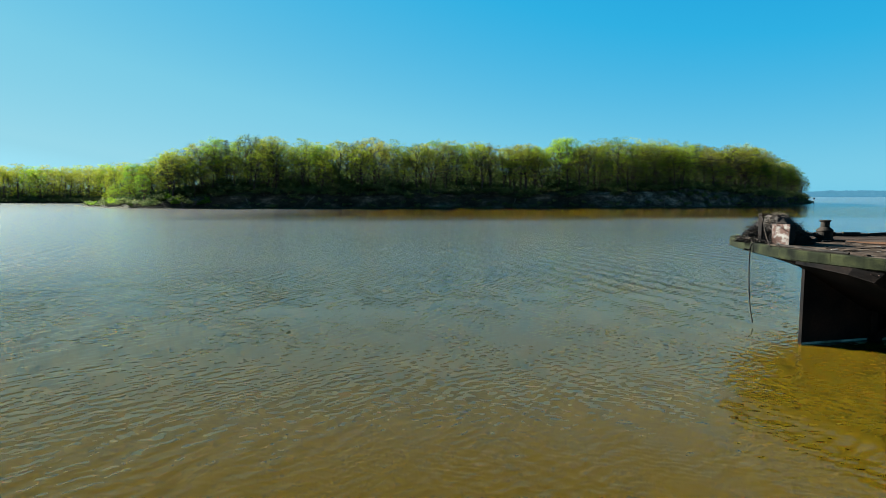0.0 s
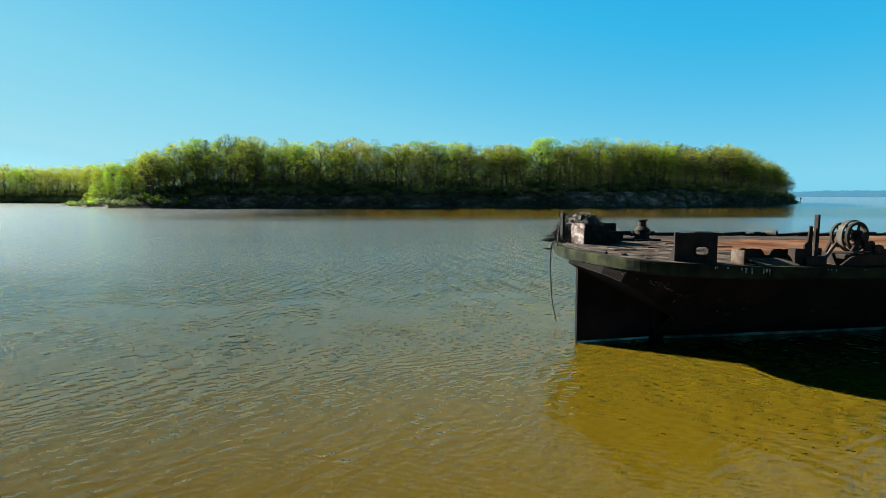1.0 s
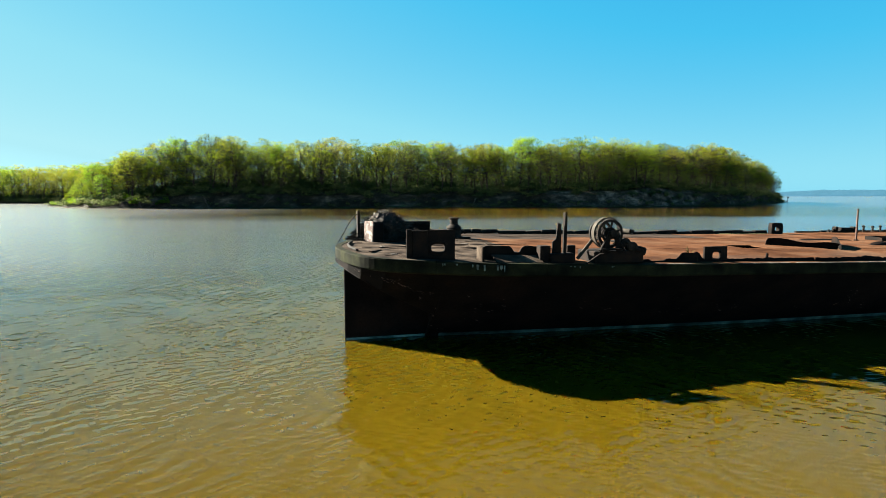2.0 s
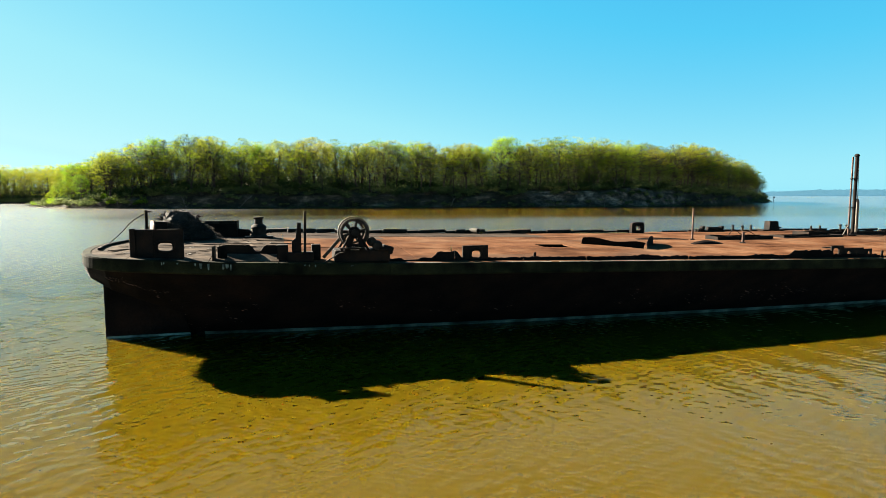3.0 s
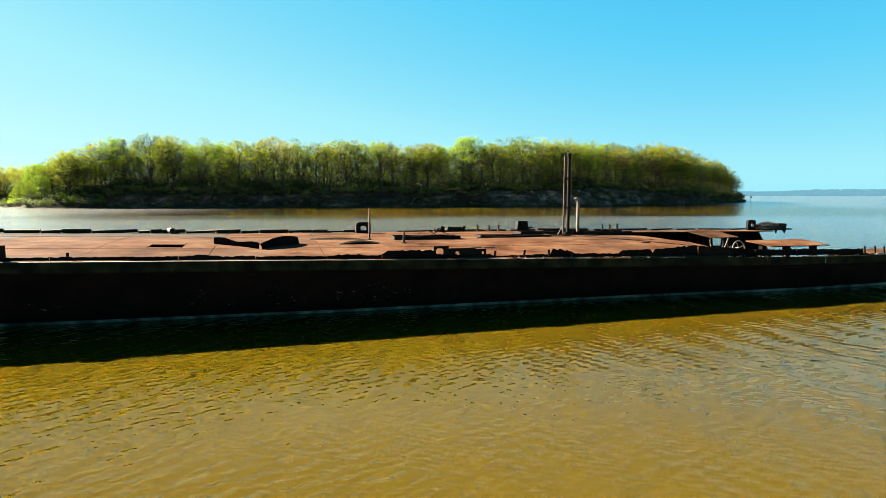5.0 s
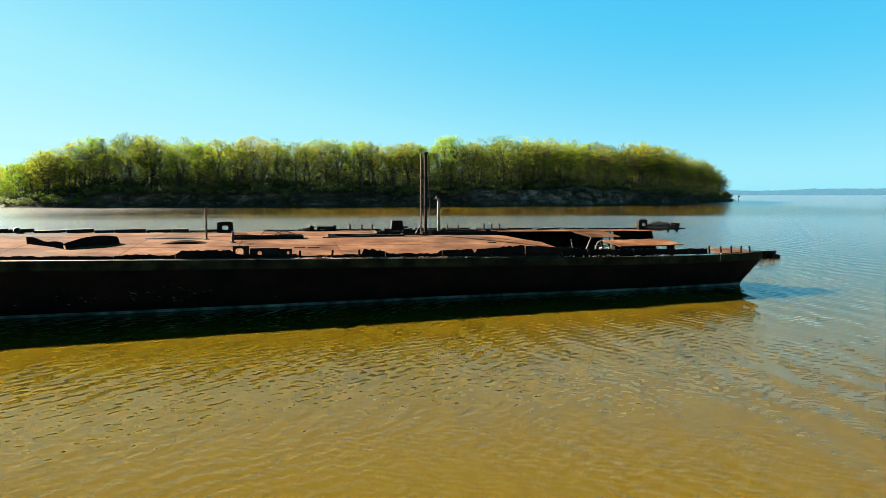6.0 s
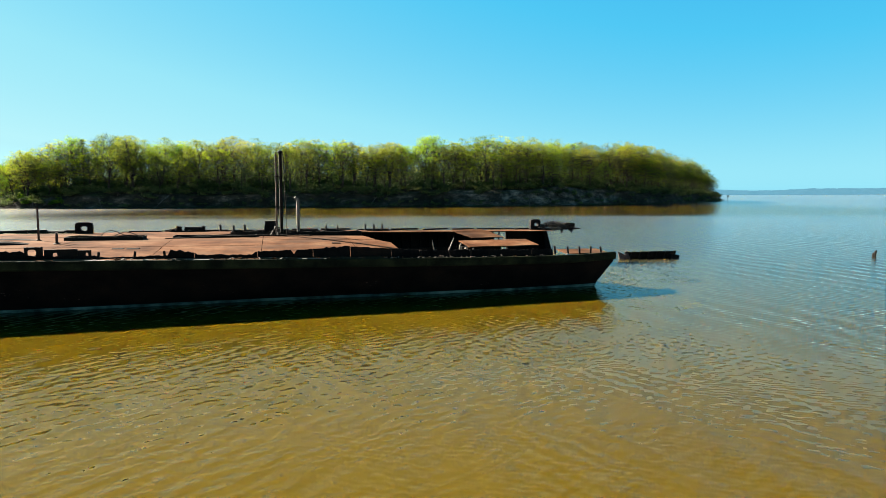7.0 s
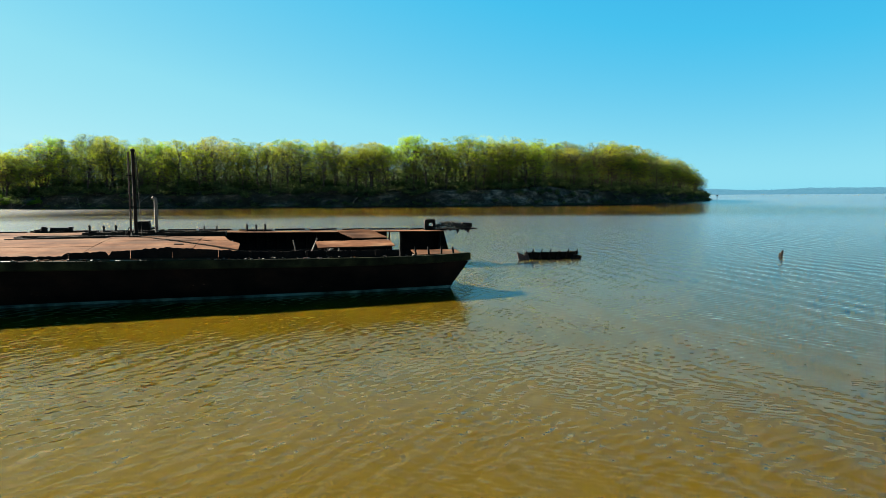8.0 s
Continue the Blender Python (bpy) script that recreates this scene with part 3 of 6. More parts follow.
FAR_KINDS = [tree_mesh(40 + k, 24, 6.0, 1.0, 0.05, 0.17, 0.3) for k in range(4)]
far_wood, far_leaf, far_olive, far_fresh = Woods(), Woods(), Woods(), Woods()
rng = random.Random(11)
acc = [0.0] * 7
for i in range(1, len(LINE)):
    seg = (LINE[i] - LINE[i - 1]).length
    for row, (d0, d1, gap) in enumerate(((5.5, 8.5, 8.0), (10, 15, 7.4), (18, 25, 7.4), (29, 37, 7.4), (42, 52, 8.4), (58, 72, 10.0), (78, 94, 11.0))):
        acc[row] += seg
        if acc[row] < gap:
            continue
        acc[row] -= gap * rng.uniform(0.8, 1.2)
        p = LINE[i]
        if p.x < -480 or p.y > 540:
            continue
        d = rng.uniform(d0, d1)
        q = p + NORMAL[i] * d + Vector((rng.uniform(-2, 2), 0))
        bay = p.y > 378 and p.x < 0
        z = ground_z(p, d) - 0.1
        h = max(top_height(p.x, p.y) - z, 2.5)
        if h < 9 and row < 1 or (row > 4 and bay):
            continue
        if row > 2 or bay:
            k = rng.randrange(4)
            s = h * rng.uniform(0.86, 1.0) / 24.0
            turn = rng.uniform(0, 6.28)
            V, F, LV, LF = FAR_KINDS[k]
            far_wood.add(V, F, q.x, q.y, z, s, turn)
            rng.choice((far_leaf, far_leaf, far_olive, far_olive, far_fresh)).add(LV, LF, q.x, q.y, z, s, turn)
            continue
        if row == 0:
            kind = rng.choice((0, 1, 2, 4, 5, 6, 7, 7, 6, 7, 3))
            h *= rng.uniform(0.5, 0.86)
        else:
            kind = rng.choice((0, 0, 1, 1, 2, 2, 4, 4, 3, 5, 5))
            h *= rng.uniform(0.88, 1.04) * (1.06 if kind == 5 else 1.0)
            if 36 < p.x < 56 and kind in (1, 2, 4):
                kind = 3
            elif p.x < -90 and kind in (1, 4):
                kind = rng.choice((0, 2))
        if rng.random() < (0.45 if p.x > 232 else 0.035) and row < 2:
            kind, h = 8, h * 0.9
        plant(kind, q.x, q.y, z, h / 24.0, rng.uniform(0, 360))
# understorey trees added to darken the gaps, canopy shade put into their leaf colour
shade_leaf = Woods()
acc = [0.0] * 3
for i in range(1, len(LINE)):
    seg = (LINE[i] - LINE[i - 1]).length
    p = LINE[i]
    for row, (d0, d1, gap) in enumerate(((9, 16, 4.2), (18, 28, 4.6), (32, 46, 6.0))):
        acc[row] += seg
        if acc[row] < gap:
            continue
        acc[row] = 0.0
        if p.x < -138 or p.y > 540:
            continue
        d = rng.uniform(d0, d1)
        q = p + NORMAL[i] * d
        z = ground_z(p, d) - 0.1
        s = max(top_height(p.x, p.y) - z, 3.0) * rng.uniform(0.42, 0.72) / 24.0
        turn = rng.uniform(0, 6.28)
        V, F, LV, LF = FAR_KINDS[rng.randrange(4)]
        far_wood.add(V, F, q.x, q.y, z, s, turn)
        shade_leaf.add(LV, LF, q.x, q.y, z, s * 1.15, turn)
shade_leaf.build("understorey", M_SAPLING, "understorey trees, canopy shade put into their dark green", "woods")
far_wood.build("far_trunks", M_BARK, "trunks and limbs of the woods behind the shore", "woods")
far_leaf.build("far_canopy", M_LEAF, "yellow-green canopy of the woods behind the shore", "woods")
far_olive.build("far_canopy", M_LEAF_OLIVE, "olive-brown canopy of the woods behind the shore", "woods")
far_fresh.build("far_canopy", M_LEAF_FRESH, "bright green canopy of the woods behind the shore", "woods")


# ---- undergrowth on the bank ----
BUSH_DATA = []


def make_bush(seed, r, h, leaf, count):
    rg = random.Random(seed)
    V, F, LV, LF, TV, TF = [], [], [], [], [], []
    for k in range(9):
        a = rg.uniform(0, 6.28)
        e = Vector((math.cos(a) * r * rg.uniform(0.2, 0.9), math.sin(a) * r * rg.uniform(0.2, 0.9), h * rg.uniform(0.5, 1.0)))
        limb(V, F, [Vector((0, 0, -0.3)), e * 0.5 + Vector((0, 0, 0.15)), e], [0.06, 0.04, 0.015], 3)
        leaf_clump(LV, LF, rg, e * 0.85, r * 0.6, count * 2, 0.22)
        leaf_clump(TV, TF, rg, e * 0.85, r * 0.6, int(count * 0.65), 0.37)
    BUSH_DATA.append((TV, TF))
    root = new("bush")
    pymesh("stem", V, F, M_BARK, root)
    pymesh("foliage", LV, LF, leaf, root)
    return tagged(root, "dense dark green bush on the earth bank", "bush", "bushes on the bank")


BUSHES = [make_bush(21, 2.2, 2.6, M_BUSH, 28), make_bush(22, 2.8, 2.2, M_BUSH, 32), make_bush(23, 1.8, 3.2, M_LEAF_FRESH, 28), make_bush(24, 2.0, 3.4, M_BUSH, 28)]
first = set()
under, sapling = Woods(), Woods()
gone, planted = 0.0, 0
for i in range(1, len(LINE)):
    gone += (LINE[i] - LINE[i - 1]).length
    p = LINE[i]
    gap = 1.9 if p.x < -100 else 2.6
    if gone < gap or p.x < -470 or p.y > 520:
        continue
    gone = 0.0
    low_tip = p.x < -95
    spots = [1.8] if p.x < -155 and p.y < 378 else [1.8, 4.5, 9.0] if low_tip else [rng.uniform(1.2, 2.4), rng.uniform(2.6, 4.2), rng.uniform(5.0, 8.0)]
    for d in spots + ([] if p.x < -150 and p.y < 378 else [rng.uniform(9, 14), rng.uniform(12, 18), rng.uniform(17, 24), rng.uniform(26, 40), rng.uniform(44, 70), rng.uniform(72, 92)]):
        if rng.random() < (0.5 if 58 < p.x < 132 and d < 4.4 else 0.08):
            continue
        k = rng.choice((0, 1, 2, 3, 2)) if low_tip else rng.choice((0, 1, 3, 0, 1, 3))
        q = p + NORMAL[i] * d + Vector((rng.uniform(-1, 1), rng.uniform(-0.6, 0.6)))
        s = rng.uniform(0.6, 1.25) * (0.6 if d < 2.5 and not low_tip else 1.0) * (0.6 if p.x < -150 and p.y < 378 else 1.0)
        z = ground_z(p, d) - 0.1
        if d < 9 and p.x > -190 and p.x < 262 and planted < 290 and rng.random() < 0.55:
            m = pose(q.x, q.y, z, 0, 0, rng.uniform(0, 360))
            if k in first:
                ob = copy_thing(BUSHES[k], m)
            else:
                first.add(k)
                ob = BUSHES[k]
                ob.matrix_basis = m
            ob.scale = (s, s, s)
            planted += 1
        elif d < 9:
            under.add(*BUSH_DATA[k], q.x, q.y, z, s, rng.uniform(0, 6.28))
        else:
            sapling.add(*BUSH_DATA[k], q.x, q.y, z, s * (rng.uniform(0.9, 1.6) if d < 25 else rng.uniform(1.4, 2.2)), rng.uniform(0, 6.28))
under.build("undergrowth", M_BUSH, "dark green undergrowth along the bank", "undergrowth")
sapling.build("saplings", M_SAPLING, "saplings under the tree canopy, shade put into their dark green", "undergrowth")

# fallen dead trees lying on the shore
for k in range(16):
    i = rng.randrange(int(len(LINE) * 0.42), int(len(LINE) * 0.86))
    p = LINE[i]
    V, F = [], []
    n1 = NORMAL[i]
    side = Vector((n1.y, -n1.x))
    a = p + n1 * rng.uniform(2.5, 4.0)
    e = p - n1 * rng.uniform(0.5, 2.0) + side * rng.uniform(-5, 5)
    A, B = Vector((a.x, a.y, ground_z(p, 3.2))), Vector((e.x, e.y, 0.15))
    pts = [A.lerp(B, t) + Vector((0, 0, 0.4 * math.sin(t * 3.1) + rng.gauss(0, 0.12))) for t in (0, 0.25, 0.5, 0.75, 1)]
    limb(V, F, pts, [0.22, 0.19, 0.15, 0.1, 0.05], 6)
    for j in (2, 3, 4):
        for _ in range(3):
            t = pts[j] + Vector((rng.uniform(-1.5, 1.5), rng.uniform(-1.2, 0.6), rng.uniform(0.3, 1.8)))
            limb(V, F, [pts[j], (pts[j] + t) / 2 + Vector((0, 0, 0.2)), t], [0.06, 0.04, 0.015], 4)
    tagged(pymesh("fallen_tree", V, F, M_DRIFT), "bleached fallen dead tree lying across the bank", "fallen tree", "fallen trees on the shore")

# tangle of dead brush on the bank
V, F = [], []
for k in range(2600):
    i = rng.randrange(int(len(LINE) * 0.30), int(len(LINE) * 0.90))
    p = LINE[i]
    d = rng.uniform(0.4, 5.5)
    q = p + NORMAL[i] * d
    a = Vector((q.x + rng.uniform(-1.5, 1.5), q.y, max(ground_z(p, d), 0.05)))
    e = a + Vector((rng.gauss(0, 0.9), rng.gauss(-0.4, 0.6), rng.uniform(0.1, 1.6)))
    w = rng.uniform(0.015, 0.05)
    limb(V, F, [a, (a + e) / 2 + Vector((rng.gauss(0, 0.15), 0, rng.gauss(0, 0.15))), e], [w, w * 0.8, w * 0.3], 3)
tagged(pymesh("dead_brush", V, F, M_DRIFT), "tangle of dead grey-brown brush along the bank", "dead brush", kind="stuff")


# ---- barge ----
ORIGIN = pose(7.0, 15.87, 0, 0, 0, 14.7)


def edge_z(u):
    return lerp(u, [0, 2, 5, 10, 24, 45, 54, 60], [3.08, 2.98, 2.78, 2.6, 2.28, 1.8, 1.66, 1.6])


def deck_z(u, v):
    q = min(max(v / 7.6, 0), 1)
    return edge_z(u) + lerp(u, [0, 5.6, 20, 26, 37.5, 60], [0.05, 0.3, 0.27, 0.3, 0.5, 0.58]) * q * (1.5 - 0.5 * q * q)


def far_v(u):
    return lerp(u, [1.58, 2.05, 2.7, 3.4, 4.6, 6.0, 8, 16, 25, 45, 60], [7.0, 7.9, 9.0, 10.0, 10.9, 11.5, 11.8, 12.6, 13.3, 13.7, 13.7])


def near_v(u):
    return lerp(u, [0.45, 0.55, 0.7, 0.95, 1.3, 1.75, 2.3, 3, 48, 52, 54], [3.6, 2.6, 1.7, 0.95, 0.45, 0.14, 0.03, 0.0, 0.0, 0.35, 0.9])


def front_u(v):
    return lerp(v, [0, 0.14, 0.45, 0.95, 1.7, 2.6, 3.6, 4.4, 5.2, 5.8, 6.5, 7.0, 7.9, 9, 10, 10.9, 11.5], [2.6, 1.75, 1.3, 0.95, 0.7, 0.55, 0.5, 0.6, 0.82, 1.05, 1.33, 1.58, 2.05, 2.7, 3.4, 4.6, 6.0])


def water_v(u):
    return lerp(u, [0, 3.7, 8.4, 15, 26, 38, 47, 54], [3.5, 3.3, 2.75, 2.15, 1.65, 1.6, 1.1, 1.4])


barge = new("barge")
barge.matrix_basis = ORIGIN
tagged(barge, "abandoned rusted steel deck barge with collapsed stern, afloat in shallow water", "barge")


def rake_z(u):
    return lerp(u, [0.5, 1.5, 3.4, 3.5, 60], [2.64, 2.05, 1.0, -0.6, -0.6])


def side_point(u, f):
    """Outer near side of the hull: f from the rim (0) down to below the water (1)."""
    zt = edge_z(u) - 0.3
    zb = max(rake_z(u), -0.6)
    z = zt + (min(zb, zt - 0.02) - zt) * f
    k = (zt - z) / zt
    return Vector((u, near_v(u) + 0.06 + (water_v(u) - near_v(u)) * min(k, 1.15), z))


US = [0.5, 0.56, 0.7, 1.0, 1.6, 2.3, 3, 3.4, 3.5, 4.6, 5.4, 6.2, 7, 9, 12, 16, 20, 24, 28, 32, 36, 40, 44, 48, 50, 52, 53.0, 53.75]
bm = bmesh.new()
rows = []
for u in US:
    row = []
    for f in (0, 0.15, 0.35, 0.55, 0.75, 0.9, 1.0):
        p = side_point(u, f)
        if u > 52:
            p.x -= lerp(p.z, [0, 1.4], [0.85, 0.0]) * (u - 52) / 1.75
        p.y += 0.03 * noise.noise(Vector((u * 0.8, f * 3, 2)))
        row.append(p)
    rows.append(row)
slab(bm, rows, (0, 0.14, 0))
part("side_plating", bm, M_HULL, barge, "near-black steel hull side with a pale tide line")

# underside of the bow overhang: from the rim to the stem and knuckle, then down to the water
bm = bmesh.new()
rows = []
for v in (3.5, 4.2, 5.0, 6.0, 7.0, 8.0, 9.2, 10.4, 11.2):
    f = front_u(v) + 0.12
    k = max(0.8 + (v - 3.5) * 1.32, f + 0.2)
    zk = 2.4 - 0.16 * (v - 3.5)
    rows.append([(f, v, deck_z(f, v) - 0.33), ((f + k) / 2, v, (deck_z(f, v) - 0.33 + zk) / 2 - 0.03), (k, v, zk), (k + 0.15, v, zk * 0.4), (k + 0.2, v, -0.6)])
slab(bm, rows, (0.12, 0, 0.02))
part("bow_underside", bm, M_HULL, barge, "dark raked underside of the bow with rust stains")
bm = bmesh.new()
rows = []
for u in (0.5, 0.8, 1.2, 1.8, 2.5, 3.4):
    lo = side_point(u, 1.0)
    rows.append([(u, v, rake_z(u) + 0.02) for v in np.linspace(min(lo.y, 3.3), 3.62, 4)])
slab(bm, rows, (0, 0, 0.1))
part("raked_bottom", bm, M_HULL, barge)

bm = bmesh.new()
rows = []
for u in [10.4, 12, 16, 20, 25, 30, 35, 40, 45, 48.6]:
    zt = deck_z(u, far_v(u)) - 0.02
    rows.append([(u, far_v(u) - 0.9 * k, zt + (-0.5 - zt) * k) for k in (0, 0.25, 0.5, 0.75, 1)])
slab(bm, rows, (0, -0.14, 0))
part("far_side_plating", bm, M_HULL, barge)

# skeg under the raked bow
bm = bmesh.new()
rows = []
for k in range(6):
    u = 0.77 + 3.0 * k / 5
    rows.append([(u, 3.5 - 0.06 * k / 5, z) for z in (-0.8, 0.4, 1.2, max(rake_z(u) + 0.15, 1.25))])
slab(bm, rows, (0, 0.12, 0))
part("skeg", bm, M_HULL, barge, "flat black steel skeg plate under the bow")
bm = bmesh.new()
block(bm, (3.75, 3.38, 0.6), (0.28, 0.3, 2.9), None, 0.03)
part("skeg_post", bm, M_HULL, barge)

bm = bmesh.new()
rows = []
for u in [3.9, 4.6, 5.4, 6.2] + US[12:]:
    v = water_v(u) + 0.06
    rows.append([(u - (0.8 * (u - 52) / 1.75 if u > 52 else 0), v - 0.03 - z * (water_v(u) - near_v(u)) / (edge_z(u) - 0.3), z) for z in (-0.1, 0.03, 0.13 + 0.04 * noise.noise(Vector((u, 0, 0))))])
slab(bm, rows, (0, 0.03, 0))
part("tide_line", bm, M_TIDE, barge, "pale green tide line along the waterline")
bm = bmesh.new()
slab(bm, [[(u, 3.5 - 0.02 * (u - 0.77) - 0.006, z) for z in (-0.1, 0.02, 0.07)] for u in (0.79, 1.6, 2.4, 3.2, 3.58)], (0, 0.005, 0))
part("tide_line", bm, M_TIDE, barge)
# weld bead along the knuckle of the raked bow
bm = bmesh.new()
for a, c in zip((0.56, 0.7, 1.0, 1.6, 2.3, 3.0), (0.7, 1.0, 1.6, 2.3, 3.0, 3.4)):
    tube(bm, side_point(a, 1.0), side_point(c, 1.0), 0.009, 0.009, 6)
part("weld_bead", bm, M_IRON, barge, "thin rusty weld line on the bow knuckle")

# rim band round the bow and along the near edge, in plates
outline = [tuple(q) for q in smooth_line([(4.6, 10.9), (3.4, 10.0), (2.7, 9.0), (2.05, 7.9), (1.58, 7.0), (1.33, 6.5), (1.05, 5.8), (0.82, 5.2), (0.6, 4.4), (0.5, 3.6), (0.55, 2.6), (0.7, 1.7), (0.95, 0.95), (1.3, 0.45), (1.75, 0.14), (2.3, 0.03), (3.0, 0.0)], 0.18)]
outline += [(3.0 + 1.7 * k, 0.0) for k in range(1, 27)] + [(49.2, 0.06), (50.6, 0.16), (52, 0.35), (53, 0.6), (53.8, 0.85)]
starts = list(range(0, len(outline) - 32, 10)) + list(range(len(outline) - 32, len(outline), 2))
for i, i_end in zip(starts, starts[1:] + [len(outline) - 1]):
    pts = outline[i:i_end + 1]
    if len(pts) < 2:
        break
    bm = bmesh.new()
    rows = []
    for a in pts:
        j = outline.index(a)
        t = Vector(outline[min(j + 1, len(outline) - 1)]) - Vector(outline[max(j - 1, 0)])
        nrm = Vector((t.y, -t.x)).normalized()
        if nrm.y > 0 and a[1] < 1:
            nrm = -nrm
        zz = deck_z(a[0], a[1])
        o = 0.012 * noise.noise(Vector((j * 1.7, 0, 0)))
        if a is pts[-1]:
            e = Vector(a) - t.normalized() * 0.012
        else:
            e = Vector(a)
        rows.append([(e.x - nrm.x * 0.22, e.y - nrm.y * 0.22, zz + 0.015), (e.x - nrm.x * 0.02, e.y - nrm.y * 0.02, zz + 0.02), (e.x + nrm.x * o, e.y + nrm.y * o, zz - 0.02), (e.x + nrm.x * o, e.y + nrm.y * o, zz - 0.31), (e.x - nrm.x * 0.12, e.y - nrm.y * 0.12, zz - 0.35)])
    slab(bm, rows, lambda p: Vector((0.03, 0.03, -0.03)))
    part("rim_plate", bm, M_RIM, barge, "grey-green weathered steel rim plate" if i == 0 else "")

# deck plates
HOLES = [(16.95, 18.25, 3.95, 5.0)]
u_cuts = [0.0, 2.2, 4.4, 6.6] + [6.6 + 4.3 * k for k in range(1, 9)] + [43.0]
v_cuts = [0.2, 1.9, 3.7, 5.5, 7.3, 9.1, 10.9, 12.4, 13.7]


def torn_u(v):
    """Where the deck ends at the torn stern opening."""
    return lerp(v, [0, 1.0, 2.6, 4.2, 6.0, 8.0, 9.8, 11.9], [41.5, 42.6, 43.3, 43.0, 42.3, 42.0, 41.6, 41.4]) + 0.12 * noise.noise(Vector((0, v * 3.0, 4)))


def plate_grid(u0, u1, v0, v1, nu, nv, gap=0.011, lift=0.0):
    rows = []
    for i in range(nu + 1):
        row = []
        for j in range(nv + 1):
            v = v0 + gap + (v1 - v0 - 2 * gap) * j / nv
            a = max(u0 + gap, front_u(v) + 0.2) if u0 < 6.5 else u0 + gap
            c = min(u1 - gap, torn_u(v)) if u1 > 41 and v < 11.9 else u1 - gap
            a = min(a, c - 0.02)
            u = a + (c - a) * i / nu
            vv = min(v, far_v(u) - 0.12)
            vv = max(vv, near_v(u) + 0.18)
            row.append((u, vv, deck_z(u, vv) + lift + 0.014 * noise.noise(Vector((u * 0.9, vv * 0.9, 0)))))
        rows.append(row)
    return rows


for a, c in zip(u_cuts, u_cuts[1:]):
    for v0, v1 in zip(v_cuts, v_cuts[1:]):
        if a < 6 and front_u(v0) > c - 0.2:
            continue
        spans = [(a, c, v0, v1)]
        for h in HOLES:
            cut = []
            for s in spans:
                if s[0] < h[1] and s[1] > h[0] and s[2] < h[3] and s[3] > h[2]:
                    cut += [(s[0], h[0], s[2], s[3]), (h[1], s[1], s[2], s[3]), (max(s[0], h[0]), min(s[1], h[1]), s[2], h[2]), (max(s[0], h[0]), min(s[1], h[1]), h[3], s[3])]
                else:
                    cut.append(s)
            spans = [s for s in cut if s[1] - s[0] > 0.05 and s[3] - s[2] > 0.05]
        for s in spans:
            bm = bmesh.new()
            lift = 0.003 * ((int(a * 7 + v0 * 13) % 5) - 2)
            slab(bm, plate_grid(*s, 7, 3, lift=lift), (0, 0, -0.04))
            part("deck_plate", bm, M_GREYDECK if (v0 > 7.2 and c < 12) or (v0 > 9 and c < 20) else M_BOWDECK if c <= 6.7 else M_RUST, barge, "worn grey-brown deck plate with pale streaks" if c <= 6.7 else "")

# strip of deck left along the far side of the stern
for k in range(4):
    u0 = 41.4 + 3.6 * k
    bm = bmesh.new()
    rows = []
    for i in range(8):
        u = u0 + 3.59 * i / 7
        v0 = 11.9 + 0.25 * noise.noise(Vector((u * 0.7, 9, 0)))
        rows.append([(u, v, deck_z(u, 13) - 0.02) for v in (v0, 12.8, 13.65)])
    slab(bm, rows, (0, 0, -0.05))
    part("deck_plate", bm, M_RUST, barge)

# broken far wall of the stern, with ribs
for u0, u1 in ((48.6, 52.0), (52.9, 56.0)):
    bm = bmesh.new()
    rows = []
    for i in range(6):
        u = u0 + (u1 - u0) * i / 5
        zt = deck_z(u, 13) - 0.04
        rows.append([(u + (0.5 * (1 - z / 2.2) if u > 55 else 0), 13.7 - 0.3 * (1 - z / 2.2), z) for z in (zt, 1.4, 0.6, -0.5)])
    slab(bm, rows, (0, -0.12, 0))
    part("far_side_plating", bm, M_HULL, barge)
bm = bmesh.new()
slab(bm, [[(u, 13.5, z) for z in (-0.5, 0.3, 0.85 + 0.08 * noise.noise(Vector((u * 3, 0, 0))))] for u in (51.9, 52.2, 52.5, 53.0)], (0, -0.1, 0))
part("far_side_plating", bm, M_HULL, barge)
for k in range(14):
    u = 42.3 + 0.62 * k
    bm = bmesh.new()
    block(bm, (u, 13.25, 1.0), (0.08, 0.22, 2.3), None, 0.01)
    part("rib", bm, M_HULL, barge)
bm = bmesh.new()
block(bm, (47.0, 12.95, 1.1), (10.5, 0.08, 0.12), None, 0.01)
part("stringer", bm, M_IRON, barge)
bm = bmesh.new()
slab(bm, [[(u, v, -0.15) for v in (1.8, 7, 12.8)] for u in (43, 48, 53)], (0, 0, -0.1))
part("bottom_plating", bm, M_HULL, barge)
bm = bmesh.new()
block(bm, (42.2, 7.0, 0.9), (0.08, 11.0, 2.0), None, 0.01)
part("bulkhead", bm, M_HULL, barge)


